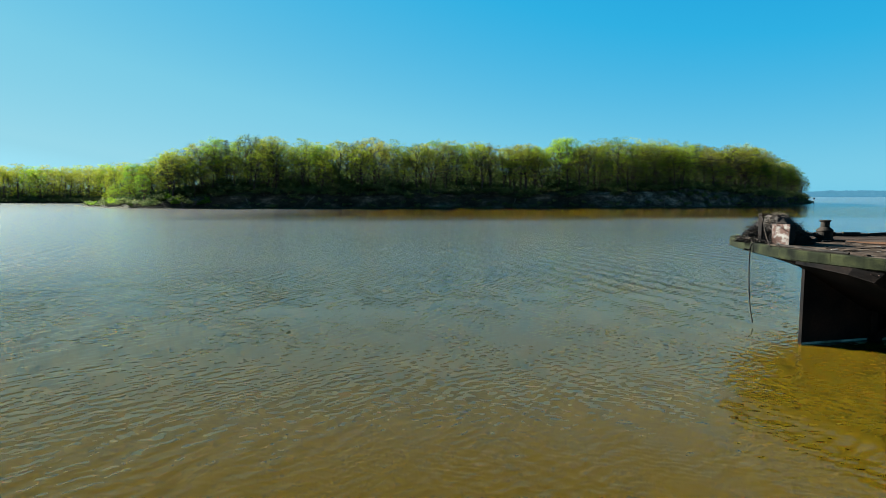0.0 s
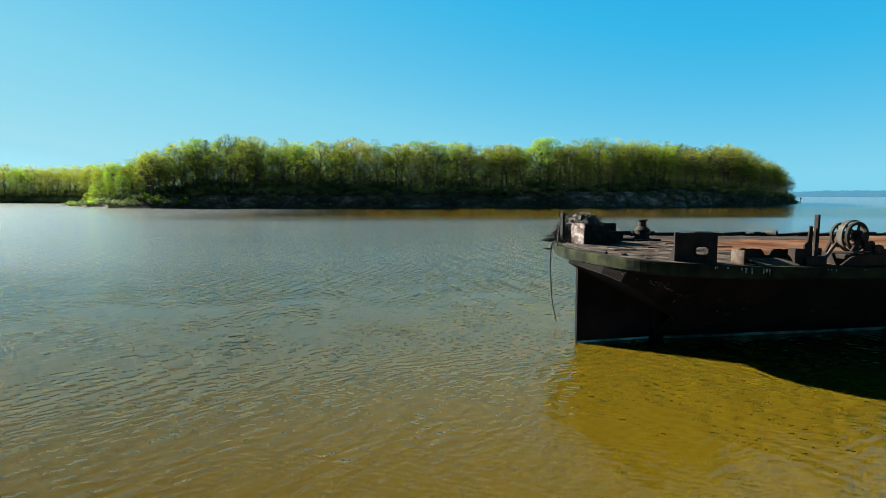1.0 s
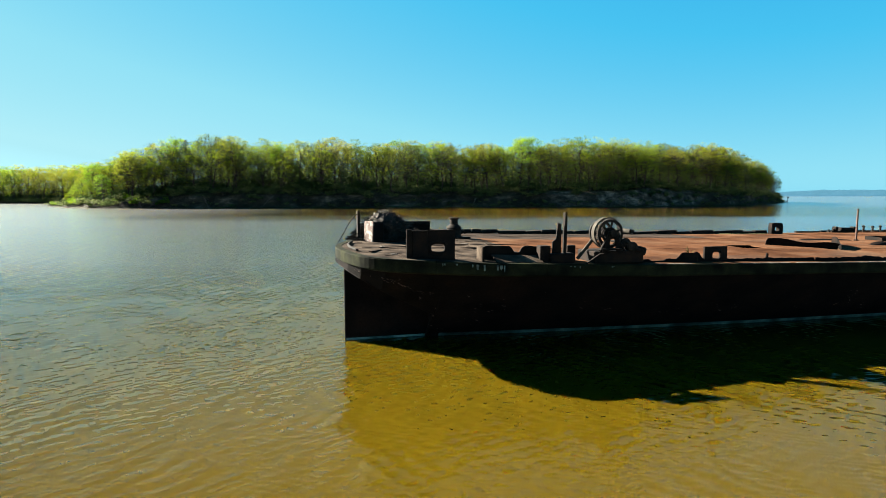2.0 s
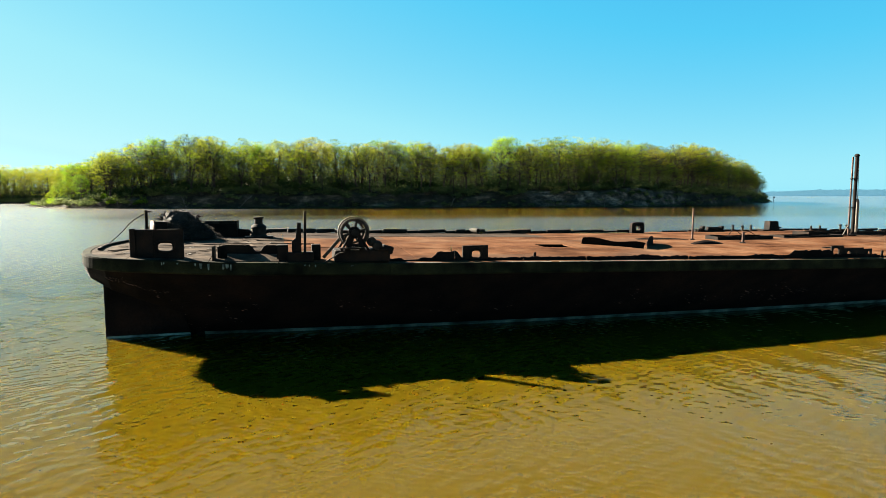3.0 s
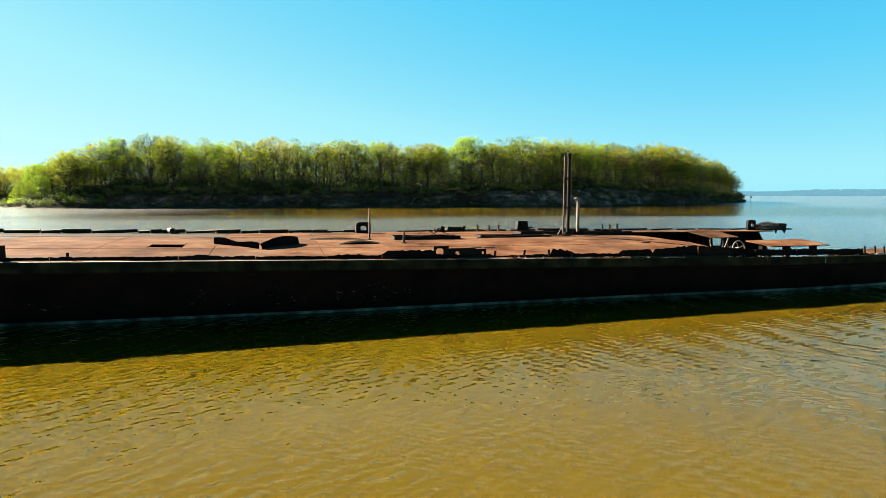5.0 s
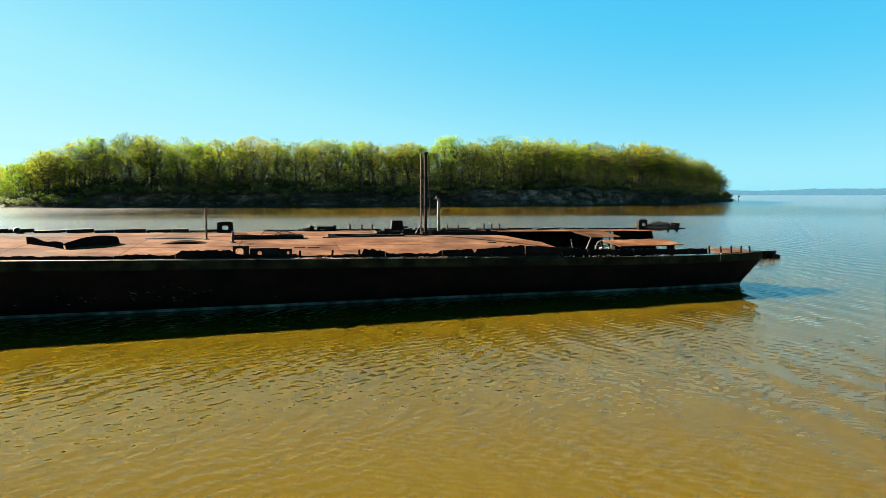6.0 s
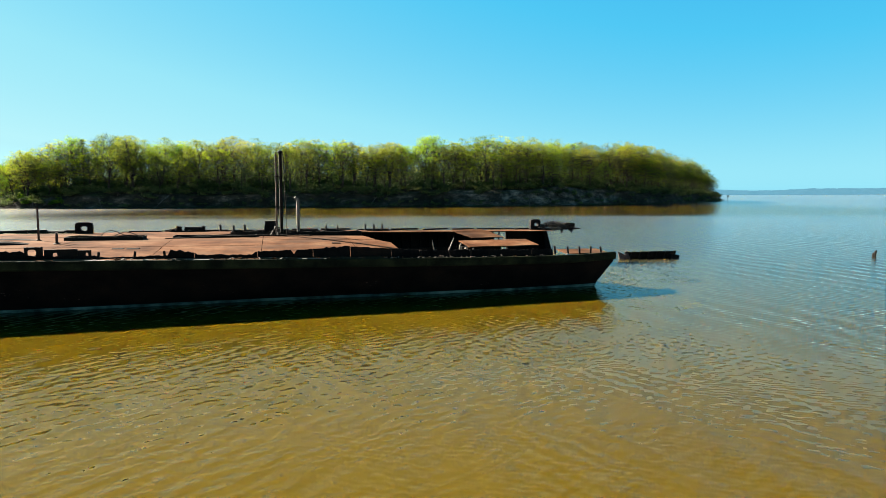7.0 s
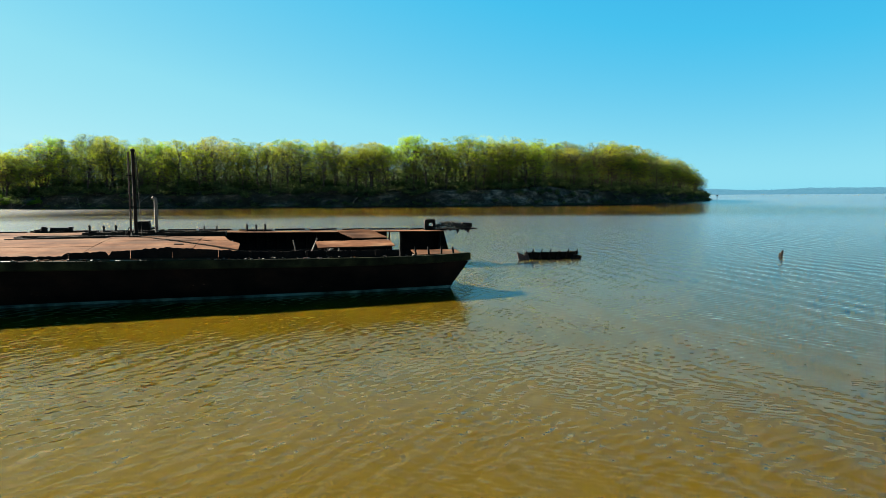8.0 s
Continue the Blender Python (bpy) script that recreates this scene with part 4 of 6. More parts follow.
# ---- fittings welded to the barge ----
def holed_plate(bm, w, h, hw, hh, cx, cz, thick, n=36, rounded=False):
    """An upright plate w by h (x across, z up from 0) with a rounded slot hw by hh at (cx, cz)."""
    inner, outer = [], []
    for k in range(n):
        a = 2 * math.pi * (k + 0.5) / n
        ca, sa = math.cos(a), math.sin(a)
        e = 0.6
        inner.append((cx + hw / 2 * math.copysign(abs(ca) ** e, ca), cz + hh / 2 * math.copysign(abs(sa) ** e, sa)))
        tx = ((w / 2 - cx) if ca > 0 else (w / 2 + cx)) / max(abs(ca), 1e-6)
        tz = ((h - cz) if sa > 0 else cz) / max(abs(sa), 1e-6)
        t = min(tx, tz)
        outer.append((cx + ca * t, cz + sa * t))
    if rounded:
        for k in range(n):
            a = 2 * math.pi * (k + 0.5) / n
            ca, sa = math.cos(a), math.sin(a)
            e = 0.42 if sa > 0 else 0.25
            outer[k] = (w / 2 * math.copysign(abs(ca) ** e, ca), h / 2 + h / 2 * math.copysign(abs(sa) ** e, sa))
    # pull the nearest samples into the corners
    for x, z in () if rounded else ((-w / 2, 0), (w / 2, 0), (w / 2, h), (-w / 2, h)):
        k = min(range(n), key=lambda q: (outer[q][0] - x) ** 2 + (outer[q][1] - z) ** 2)
        outer[k] = (x, z)
    loops = []
    for y in (-thick / 2, thick / 2):
        loops.append(([bm.verts.new((x, y, z)) for x, z in inner], [bm.verts.new((x, y, z)) for x, z in outer]))
    (ia, oa), (ib, ob_) = loops
    for k in range(n):
        q = (k + 1) % n
        bm.faces.new((ia[k], ia[q], oa[q], oa[k]))
        bm.faces.new((ib[k], ob_[k], ob_[q], ib[q]))
        bm.faces.new((ia[k], ib[k], ib[q], ia[q]))
        bm.faces.new((oa[k], oa[q], ob_[q], ob_[k]))
    return inner


def lip(bm, ring, y, r, n=6):
    """A round bar bent along a closed ring in the plane y."""
    m = len(ring)
    cx, cz = sum(p[0] for p in ring) / m, sum(p[1] for p in ring) / m
    V = []
    for x, z in ring:
        d = Vector((x - cx, 0, z - cz)).normalized()
        x, z = x + d.x * r * 0.9, z + d.z * r * 0.9
        V.append([bm.verts.new(Vector((x, y, z)) + d * r * math.cos(2 * math.pi * k / n) + Vector((0, 1, 0)) * r * math.sin(2 * math.pi * k / n)) for k in range(n)])
    for i in range(m):
        for k in range(n):
            bm.faces.new((V[i][k], V[(i + 1) % m][k], V[(i + 1) % m][(k + 1) % n], V[i][(k + 1) % n]))


def mooring_chock(u, v, w, h, hole, cx, cz, rz=0.0, thick=0.06, name="mooring_chock", sink=0.05, bead=0.055, rounded=False):
    """An upright chock plate with a lipped slot; parts plate and lip under the barge."""
    bm = bmesh.new()
    ring = holed_plate(bm, w, h, hole[0], hole[1], cx, cz, thick, 36, rounded)
    p = part(name, bm, M_IRON, barge, "upright black steel mooring chock plate with a rounded slot")
    p.matrix_basis = pose(u, v, deck_z(u, v) - sink, 0, 0, rz)
    bm = bmesh.new()
    lip(bm, ring, 0.0, bead, 8)
    part("slot_lip", bm, M_IRON, p)
    return p


# big bow chock with its doubling plate and foot
p = mooring_chock(2.99, 0.62, 1.42, 0.90, (0.40, 0.23), 0.20, 0.38, -1.5, bead=0.06)
bm = bmesh.new()
block(bm, (-0.66, -0.05, 0.46), (0.16, 0.07, 0.94), None, 0.015)
block(bm, (-0.34, -0.045, 0.45), (0.46, 0.04, 0.86), None, 0.012)
part("doubler", bm, M_IRON, p)
for x in (-0.6, -0.1, 0.55):
    bm = bmesh.new()
    vs = [bm.verts.new(q) for q in ((x, 0.03, 0.02), (x, 0.5, 0.02), (x, 0.03, 0.7), (x + 0.05, 0.03, 0.02), (x + 0.05, 0.5, 0.02), (x + 0.05, 0.03, 0.7))]
    for f in ((0, 1, 2), (3, 5, 4), (0, 3, 4, 1), (1, 4, 5, 2), (2, 5, 3, 0)):
        bm.faces.new([vs[i] for i in f])
    part("bracket", bm, M_IRON, p)
p = mooring_chock(12.81, 0.62, 0.9, 0.56, (0.30, 0.24), 0.02, 0.26, 0)
p = mooring_chock(28.35, 0.62, 0.62, 0.52, (0.30, 0.26), -0.06, 0.30, 0)
p = mooring_chock(26.88, 12.5, 0.88, 0.70, (0.34, 0.24), 0.0, 0.34, 4, 0.24, rounded=True)
p = mooring_chock(54.9, 13.1, 0.82, 0.76, (0.32, 0.24), 0.06, 0.40, 10, 0.18, rounded=True)

# torn coaming along the near edge
PROFILE = [(9.8, 0.04), (10.2, 0.12), (11.38, 0.10), (11.4, 0.31), (12.28, 0.30), (12.3, 0.12), (13.4, 0.10), (16.0, 0.11), (19.0, 0.13), (19.4, 0.19), (20.0, 0.12), (24.0, 0.11), (24.4, 0.18), (25.2, 0.13), (26.0, 0.14), (26.1, 0.29), (27.0, 0.31), (28.0, 0.30), (28.1, 0.15), (30.0, 0.13), (31.0, 0.06), (32.9, 0.12), (33.15, 0.13), (33.2, 0.32), (33.8, 0.31), (34.3, 0.14), (36.4, 0.13), (36.5, 0.26), (38.5, 0.33), (40.3, 0.46), (41.5, 0.40), (43.0, 0.30), (44.5, 0.26), (46.5, 0.28), (48.5, 0.24), (50.2, 0.26)]
pu, ph = [a for a, _ in PROFILE], [c for _, c in PROFILE]
u = 9.8
seg = random.Random(5)
while u < 50.1:
    w = min(seg.uniform(1.6, 2.7), 50.2 - u)
    bm = bmesh.new()
    rows = []
    m = max(8, int(w / 0.11))
    lean = seg.uniform(-0.05, 0.09)
    for i in range(m + 1):
        a = u + (w - 0.015) * i / m
        h = lerp(a, pu, ph) + 0.07 * noise.noise(Vector((a * 6.0, 1, 0))) * min(1, lerp(a, pu, ph) / 0.2) + 0.04 * noise.noise(Vector((a * 1.7, 4, 0)))
        if noise.noise(Vector((a * 0.8, 8, 0))) > 0.42:
            h *= 0.4
        h = max(h, 0.015)
        v = 0.55 + 0.04 * noise.noise(Vector((a * 0.9, 3, 0)))
        z = deck_z(a, v)
        rows.append([(a, v, z - 0.02), (a, v + lean * 0.5, z + h * 0.5), (a + 0.02 * noise.noise(Vector((a * 9, 0, 5))), v + lean, z + h)])
    slab(bm, rows, (0, 0.03, 0))
    part("coaming", bm, M_HULL, barge, "torn black steel coaming along the deck edge" if u < 10 else "")
    u += w
# slotted box beside the chock, stubs and spikes
bm = bmesh.new()
holed_plate(bm, 1.15, 0.40, 0.16, 0.2, -0.2, 0.17, 0.05)
q = part("slotted_plate", bm, M_IRON, barge)
q.matrix_basis = pose(29.25, 0.7, deck_z(29.2, 0.7) - 0.03)
bm = bmesh.new()
holed_plate(bm, 0.5, 0.36, 0.1, 0.2, 0.1, 0.16, 0.05)
q = part("slotted_plate", bm, M_IRON, barge)
q.matrix_basis = pose(30.05, 0.72, deck_z(30, 0.7) - 0.03)
for a, v, h in ((15.05, 0.75, 0.28), (30.6, 0.5, 0.32), (31.9, 0.5, 0.34), (33.0, 0.45, 0.36), (43.6, 0.5, 0.3), (46.0, 0.5, 0.3), (50.3, 0.6, 0.42), (51.0, 0.62, 0.40), (51.65, 0.66, 0.38), (52.3, 0.72, 0.36), (52.9, 0.8, 0.34)):
    bm = bmesh.new()
    block(bm, (a, v, deck_z(a, v) + h / 2 - 0.03), (0.09, 0.06, h), Euler((0, radians(seg.uniform(-9, 9)), 0)).to_matrix().to_4x4(), 0.012)
    part("stub", bm, M_IRON, barge)

# fairlead saddle and broken boxes by the winch
bm = bmesh.new()
rows = []
for i in range(25):
    a = 4.6 + 2.03 * i / 24
    h = 0.43 - 0.20 * math.exp(-((a - 5.78) / 0.16) ** 4) - 0.08 * max(0, 1 - abs(a - 4.6) / 0.2) + 0.02 * noise.noise(Vector((a * 6, 0, 1)))
    rows.append([(a, 0.95, deck_z(a, 0.9) - 0.03), (a, 0.92, deck_z(a, 0.9) + h * 0.5), (a, 0.9, deck_z(a, 0.9) + h)])
slab(bm, rows, (0, 0.05, 0))
part("fairlead", bm, M_IRON, barge, "low black steel fairlead with a worn hollow")
# sunlit end face of the fairlead, painted by a lighter material than the rest
bm = bmesh.new()
block(bm, (4.52, 0.66, deck_z(4.5, 0.6) + 0.2), (0.06, 0.55, 0.44), None, 0.01)
part("bracket_plate", bm, M_BOWDECK, barge, "brown steel end plate, its sunlit face put into the colour")
bm = bmesh.new()
slab(bm, [[(a, v, deck_z(a, v) + 0.03 + 0.30 * (v - 0.25) * (1 if a > 4.7 else 0.6)) for v in (0.25, 0.5, 0.75)] for a in (4.9, 5.4, 5.9, 6.4)], (0, 0, -0.04))
part("sloped_plate", bm, M_BOWDECK, barge)
bm = bmesh.new()
block(bm, (6.52, 0.55, deck_z(6.5, 0.5) + 0.24), (0.34, 0.3, 0.52), None, 0.015)
block(bm, (7.05, 0.5, deck_z(7, 0.5) + 0.13), (0.8, 0.4, 0.3), None, 0.015)
part("broken_box", bm, M_IRON, barge)
bm = bmesh.new()
block(bm, (7.55, 0.85, deck_z(7.5, 0.8) + 0.24), (0.28, 0.28, 0.5), None, 0.02)
part("short_post", bm, M_IRON, barge)
bm = bmesh.new()
block(bm, (7.2, 0.5, deck_z(7.2, 0.5) + 0.76), (0.075, 0.16, 1.58), Euler((0, radians(0.8), 0)).to_matrix().to_4x4(), 0.012)
part("upright_board", bm, M_TIMBER, barge, "thin upright weathered board")
bm = bmesh.new()
rows = [[(6.93 - x, 0.5 + 0.02 * k, deck_z(7, 0.5) + z) for x, z in ((0.17, 0.0), (0.15, 0.5), (0.0, 0.62 + 0.0 * k), (-0.03, 1.22))] for k in (0, 1)]
slab(bm, [[(6.80, 0.52, deck_z(7, 0.5)), (6.80, 0.52, deck_z(7, .5) + 0.62)], [(6.92, 0.52, deck_z(7, .5)), (6.92, 0.52, deck_z(7, .5) + 0.72)], [(6.98, 0.52, deck_z(7, .5)), (6.98, 0.52, deck_z(7, .5) + 1.2)], [(7.09, 0.52, deck_z(7, .5)), (7.09, 0.52, deck_z(7, .5) + 1.18)]], (0, 0.05, 0))
part("torn_plate", bm, M_IRON, barge)

# tarred timbers along the far edge
a = 5.6
while a < 26.0:
    w = seg.uniform(0.5, 1.6)
    v = far_v(a) - 0.32
    bm = bmesh.new()
    h = seg.uniform(0.13, 0.21)
    ang = math.atan2(far_v(a + w) - far_v(a), w)
    block(bm, (a + w / 2, v, deck_z(a, v) + h / 2 - 0.01), (w - seg.uniform(0.0, 0.04), 0.28, h), Euler((radians(seg.uniform(-8, 8)), radians(seg.uniform(-1.5, 1.5)), ang)).to_matrix().to_4x4(), 0.03)
    part("edge_timber", bm, M_TIMBER, barge, "black tarred edge timber" if a < 6 else "")
    a += w
a = 29.0
while a < 54.0:
    w = seg.uniform(0.7, 2.2)
    v = far_v(a) - 0.2
    bm = bmesh.new()
    h = seg.uniform(0.05, 0.12)
    block(bm, (a + w / 2, v, deck_z(a, v) + h / 2), (w * 0.97, 0.18, h), Euler((0, radians(seg.uniform(-1.5, 1.5)), 0)).to_matrix().to_4x4(), 0.015)
    part("edge_angle", bm, M_IRON, barge)
    a += w * seg.uniform(1.0, 1.2)

# horns and cleats along the far edge
for a, h in ((34.1, 0.34), (34.85, 0.3), (35.5, 0.32), (42.95, 0.36), (43.5, 0.34), (44.05, 0.38)):
    v = far_v(a) - 0.5
    bm = bmesh.new()
    tube(bm, (a, v, deck_z(a, v) - 0.03), (a + 0.02, v, deck_z(a, v) + h), 0.07, 0.055, 10)
    tube(bm, (a - 0.02, v, deck_z(a, v) + h - 0.03), (a + 0.03, v, deck_z(a, v) + h + 0.04), 0.085, 0.08, 10)
    block(bm, (a + 0.22, v, deck_z(a, v) + 0.04), (0.5, 0.2, 0.1), None, 0.02)
    part("horn", bm, M_CAST, barge)


def horned_bitt(u, w, h):
    v = far_v(u) - 0.5
    root = new("mooring_cleat")
    root.matrix_basis = ORIGIN @ pose(u, v, deck_z(u, v) - 0.01)
    tagged(root, "low rusted mooring cleat with two horns on the deck edge", "mooring cleat", "cleats on the barge deck")
    bm = bmesh.new()
    block(bm, (0, 0, 0.08), (w, 0.2, 0.09), None, 0.02)
    part("bar", bm, M_CAST, root)
    for x in (-w / 2 + 0.06, w / 2 - 0.06):
        bm = bmesh.new()
        tube(bm, (x, 0, 0), (x, 0, h), 0.07, 0.055, 10)
        part("horn", bm, M_CAST, root)


horned_bitt(40.8, 0.85, 0.34)
horned_bitt(31.6, 0.7, 0.2)


# ---- things on the deck ----
def on_deck(name, u, v, rz=0, label="", category="", group="", lift=0.0):
    root = new(name)
    root.matrix_basis = ORIGIN @ pose(u, v, deck_z(u, v) + lift, 0, 0, rz)
    return tagged(root, label, category, group)


# tall bollard
bol = on_deck("bollard", 5.65, 7.3, 0, "cast iron mooring bollard with a stepped neck", "bollard")
bm = bmesh.new()
block(bm, (0, 0, 0.02), (1.15, 0.95, 0.06), None, 0.015)
part("base_plate", bm, M_IRON, bol)
bm = bmesh.new()
lathe(bm, [(0.33, 0.03), (0.33, 0.08), (0.29, 0.12), (0.29, 0.36), (0.31, 0.40), (0.30, 0.44), (0.22, 0.52), (0.165, 0.56), (0.16, 0.76), (0.21, 0.79), (0.21, 0.83), (0.17, 0.85)], 28)
part("body", bm, M_CAST, bol)
for s in (-1, 1):
    bm = bmesh.new()
    tube(bm, (0.26 * s, 0, 0.2), (0.46 * s, 0, 0.26), 0.07, 0.05, 12)
    tube(bm, (0.42 * s, 0, 0.25), (0.50 * s, 0, 0.27), 0.10, 0.10, 12)
    part("side_stub", bm, M_CAST, bol)

# open riveted box beside it
box = on_deck("mooring_bitt", 4.15, 8.15, -4, "open rusted steel box bitt with a notched rim", "mooring bitt")
bm = bmesh.new()
for c, s in (((0, -0.3, 0.33), (1.25, 0.05, 0.66)), ((0, 0.3, 0.32), (1.25, 0.05, 0.64)), ((-0.62, 0, 0.31), (0.05, 0.6, 0.62)), ((0.62, 0, 0.33), (0.05, 0.6, 0.66))):
    block(bm, c, s, None, 0.012)
part("walls", bm, M_IRON, box)
bm = bmesh.new()
block(bm, (-0.25, -0.34, 0.6), (0.42, 0.04, 0.12), None, 0.01)
block(bm, (0.32, -0.34, 0.6), (0.5, 0.04, 0.14), None, 0.01)
part("rim_strip", bm, M_CAST, box)
bm = bmesh.new()
block(bm, (0.85, 0.1, 0.14), (0.5, 0.4, 0.3), Euler((0, 0.12, 0.2)).to_matrix().to_4x4(), 0.03)
part("foot", bm, M_IRON, box)

# big box bitt at the far edge
b2 = on_deck("mooring_bitt", 37.05, 12.95, 0, "dark trapezoid steel bitt on a long base plate", "mooring bitt")
bm = bmesh.new()
rows = [[(-0.40, y, 0.0), (-0.34, y, 0.3), (-0.28, y, 0.64)] for y in (-0.25, 0.25)]
slab(bm, [[(x * 1.0, -0.25, 0.02) for x in (-0.4, 0, 0.4)], [(x * 0.8, -0.22, 0.62) for x in (-0.4, 0, 0.4)]], (0, 0.46, 0))
part("body", bm, M_IRON, b2)
bm = bmesh.new()
block(bm, (0, 0, 0.05), (1.7, 0.5, 0.08), None, 0.02)
part("base_plate", bm, M_IRON, b2)
bm = bmesh.new()
tube(bm, (0.36, 0, 0.16), (0.75, 0, 0.2), 0.06, 0.06, 10)
part("side_pin", bm, M_CAST, b2)

# clutter of fairlead rollers at the far edge
rl = on_deck("roller_fairlead", 32.3, 12.9, 0, "broken roller fairlead with rusted side plates", "fairlead")
bm = bmesh.new()
block(bm, (0, 0, 0.05), (2.0, 0.4, 0.08), None, 0.02)
part("base_plate", bm, M_IRON, rl)
for x, h in ((-0.55, 0.36), (-0.1, 0.30), (0.85, 0.34)):
    bm = bmesh.new()
    block(bm, (x, 0, h / 2), (0.2, 0.3, h), Euler((0, 0.15, 0)).to_matrix().to_4x4(), 0.03)
    part("side_plate", bm, M_IRON, rl)
bm = bmesh.new()
tube(bm, (-0.1, 0, 0.2), (0.85, 0, 0.18), 0.1, 0.1, 14)
part("roller", bm, M_CAST, rl)
bm = bmesh.new()
tube(bm, (-0.9, -0.1, 0.14), (-0.35, 0.05, 0.26), 0.05, 0.05, 8)
part("pin", bm, M_CAST, rl)

# deck winch
win = on_deck("deck_winch", 8.72, 0.55, 0, "rusted deck winch with a toothed gear wheel and spoked drum", "winch")
WZ = 3.60 - deck_z(8.72, 0.55)


def ring_wheel(bm, y, r_out, r_in, w, n=48, teeth=0):
    loops = []
    for yy in (y - w / 2, y + w / 2):
        outer = []
        for k in range(n):
            t = 2 * math.pi * k / n
            ro = r_out + (0.03 if teeth and k % 2 else 0.0)
            outer.append(bm.verts.new((ro * math.cos(t), yy, WZ + ro * math.sin(t))))
        inner = [bm.verts.new((r_in * math.cos(2 * math.pi * k / n), yy, WZ + r_in * math.sin(2 * math.pi * k / n))) for k in range(n)]
        loops.append((outer, inner))
    (oa, ia), (ob_, ib) = loops
    for k in range(n):
        q = (k + 1) % n
        bm.faces.new((oa[k], oa[q], ia[q], ia[k]))
        bm.faces.new((ob_[k], ib[k], ib[q], ob_[q]))
        bm.faces.new((oa[k], ob_[k], ob_[q], oa[q]))
        bm.faces.new((ia[k], ia[q], ib[q], ib[k]))


bm = bmesh.new()
ring_wheel(bm, -0.1, 0.43, 0.36, 0.09, 88, 1)
gear = part("gear_wheel", bm, M_CAST, win)
for k in range(6):
    t = 2 * math.pi * k / 6 + 0.3
    bm = bmesh.new()
    tube(bm, (0.06 * math.cos(t), -0.1, WZ + 0.06 * math.sin(t)), (0.38 * math.cos(t), -0.1, WZ + 0.38 * math.sin(t)), 0.045, 0.032, 8)
    part("spoke", bm, M_CAST, gear)
bm = bmesh.new()
ring_wheel(bm, -0.1, 0.19, 0.05, 0.12, 32)
part("hub", bm, M_IRON, gear)
bm = bmesh.new()
ring_wheel(bm, 0.08, 0.50, 0.455, 0.18, 56)
bw = part("brake_wheel", bm, M_WORN, win, "pale worn brake band round the drum")
bm = bmesh.new()
ring_wheel(bm, 0.46, 0.40, 0.33, 0.07, 48)
for k in range(6):
    t = 2 * math.pi * k / 6
    tube(bm, (0.1 * math.cos(t), 0.46, WZ + 0.1 * math.sin(t)), (0.35 * math.cos(t), 0.46, WZ + 0.35 * math.sin(t)), 0.035, 0.03, 8)
part("drum_flange", bm, M_CAST, win)
bm = bmesh.new()
tube(bm, (0, 0.14, WZ), (0, 0.46, WZ), 0.13, 0.13, 24)
part("drum", bm, M_IRON, win)
bm = bmesh.new()
tube(bm, (0, -0.35, WZ), (0, 0.68, WZ), 0.05, 0.05, 14)
tube(bm, (0, -0.36, WZ), (0, -0.24, WZ), 0.11, 0.11, 16)
part("shaft", bm, M_CAST, win)
for y in (-0.26, 0.60):
    for s in (-1, 1):
        bm = bmesh.new()
        a, c = Vector((0.48 * s, y, 0.28)), Vector((0.05 * s, y, WZ + 0.06))
        block(bm, (a + c) / 2, (0.09, 0.07, (c - a).length), (c - a).to_track_quat('Z', 'Y').to_matrix().to_4x4(), 0.012)
        part("frame_leg", bm, M_IRON, win)
bm = bmesh.new()
a, c = Vector((-0.95, 0.2, 0.12)), Vector((-0.42, 0.2, 0.72))
block(bm, (a + c) / 2, (0.06, 0.10, (c - a).length), (c - a).to_track_quat('Z', 'Y').to_matrix().to_4x4(), 0.012)
part("brace", bm, M_WORN, win, "weathered diagonal brace")
bm = bmesh.new()
block(bm, (0.24, 0.25, 0.18), (1.74, 1.1, 0.40), None, 0.03)
block(bm, (0.9, -0.2, 0.40), (0.36, 0.3, 0.12), Euler((0, 0.2, 0.1)).to_matrix().to_4x4(), 0.03)
block(bm, (1.05, 0.0, 0.36), (0.3, 0.6, 0.25), Euler((0, 0.3, 0.1)).to_matrix().to_4x4(), 0.04)
part("bed", bm, M_IRON, win)
bm = bmesh.new()
tube(bm, (0.55, -0.3, 0.62), (0.55, 0.7, 0.62), 0.04, 0.04, 10)
tube(bm, (0.55, -0.16, 0.62), (0.55, -0.04, 0.62), 0.15, 0.15, 22)
part("pinion", bm, M_CAST, win)
bm = bmesh.new()
lathe(bm, [(0.10, 0.0), (0.14, 0.02), (0.16, 0.12), (0.12, 0.2), (0.16, 0.28), (0.14, 0.34)], 16, pose(0.72, -0.35, 0.5, -90))
part("capstan_head", bm, M_CAST, win)
bm = bmesh.new()
slab(bm, [[(-0.95, y, 0.05), (-0.5, y, 0.32), (-0.3, y, 0.34)] for y in (-0.42, -0.36)], (0, 0, -0.04))
part("wedge_plate", bm, M_IRON, win)
bm = bmesh.new()
block(bm, (-0.12, -0.3, 0.44), (0.75, 0.28, 0.05), None, 0.012)
part("platform", bm, M_IRON, win)
bm = bmesh.new()
for x in (-0.13, 0.13):
    vs = [bm.verts.new(q) for q in ((x * 2.6, -0.30, 0.3), (x * 1.2, -0.30, 0.3), (x * 0.3, -0.30, WZ + 0.08), (x * 1.1, -0.30, WZ + 0.06))]
    fs = bm.faces.new(vs)
    ex = bmesh.ops.extrude_face_region(bm, geom=[fs])["geom"]
    bmesh.ops.translate(bm, vec=(0, 0.06, 0), verts=[q for q in ex if isinstance(q, bmesh.types.BMVert)])
part("bearing_stand", bm, M_IRON, win)

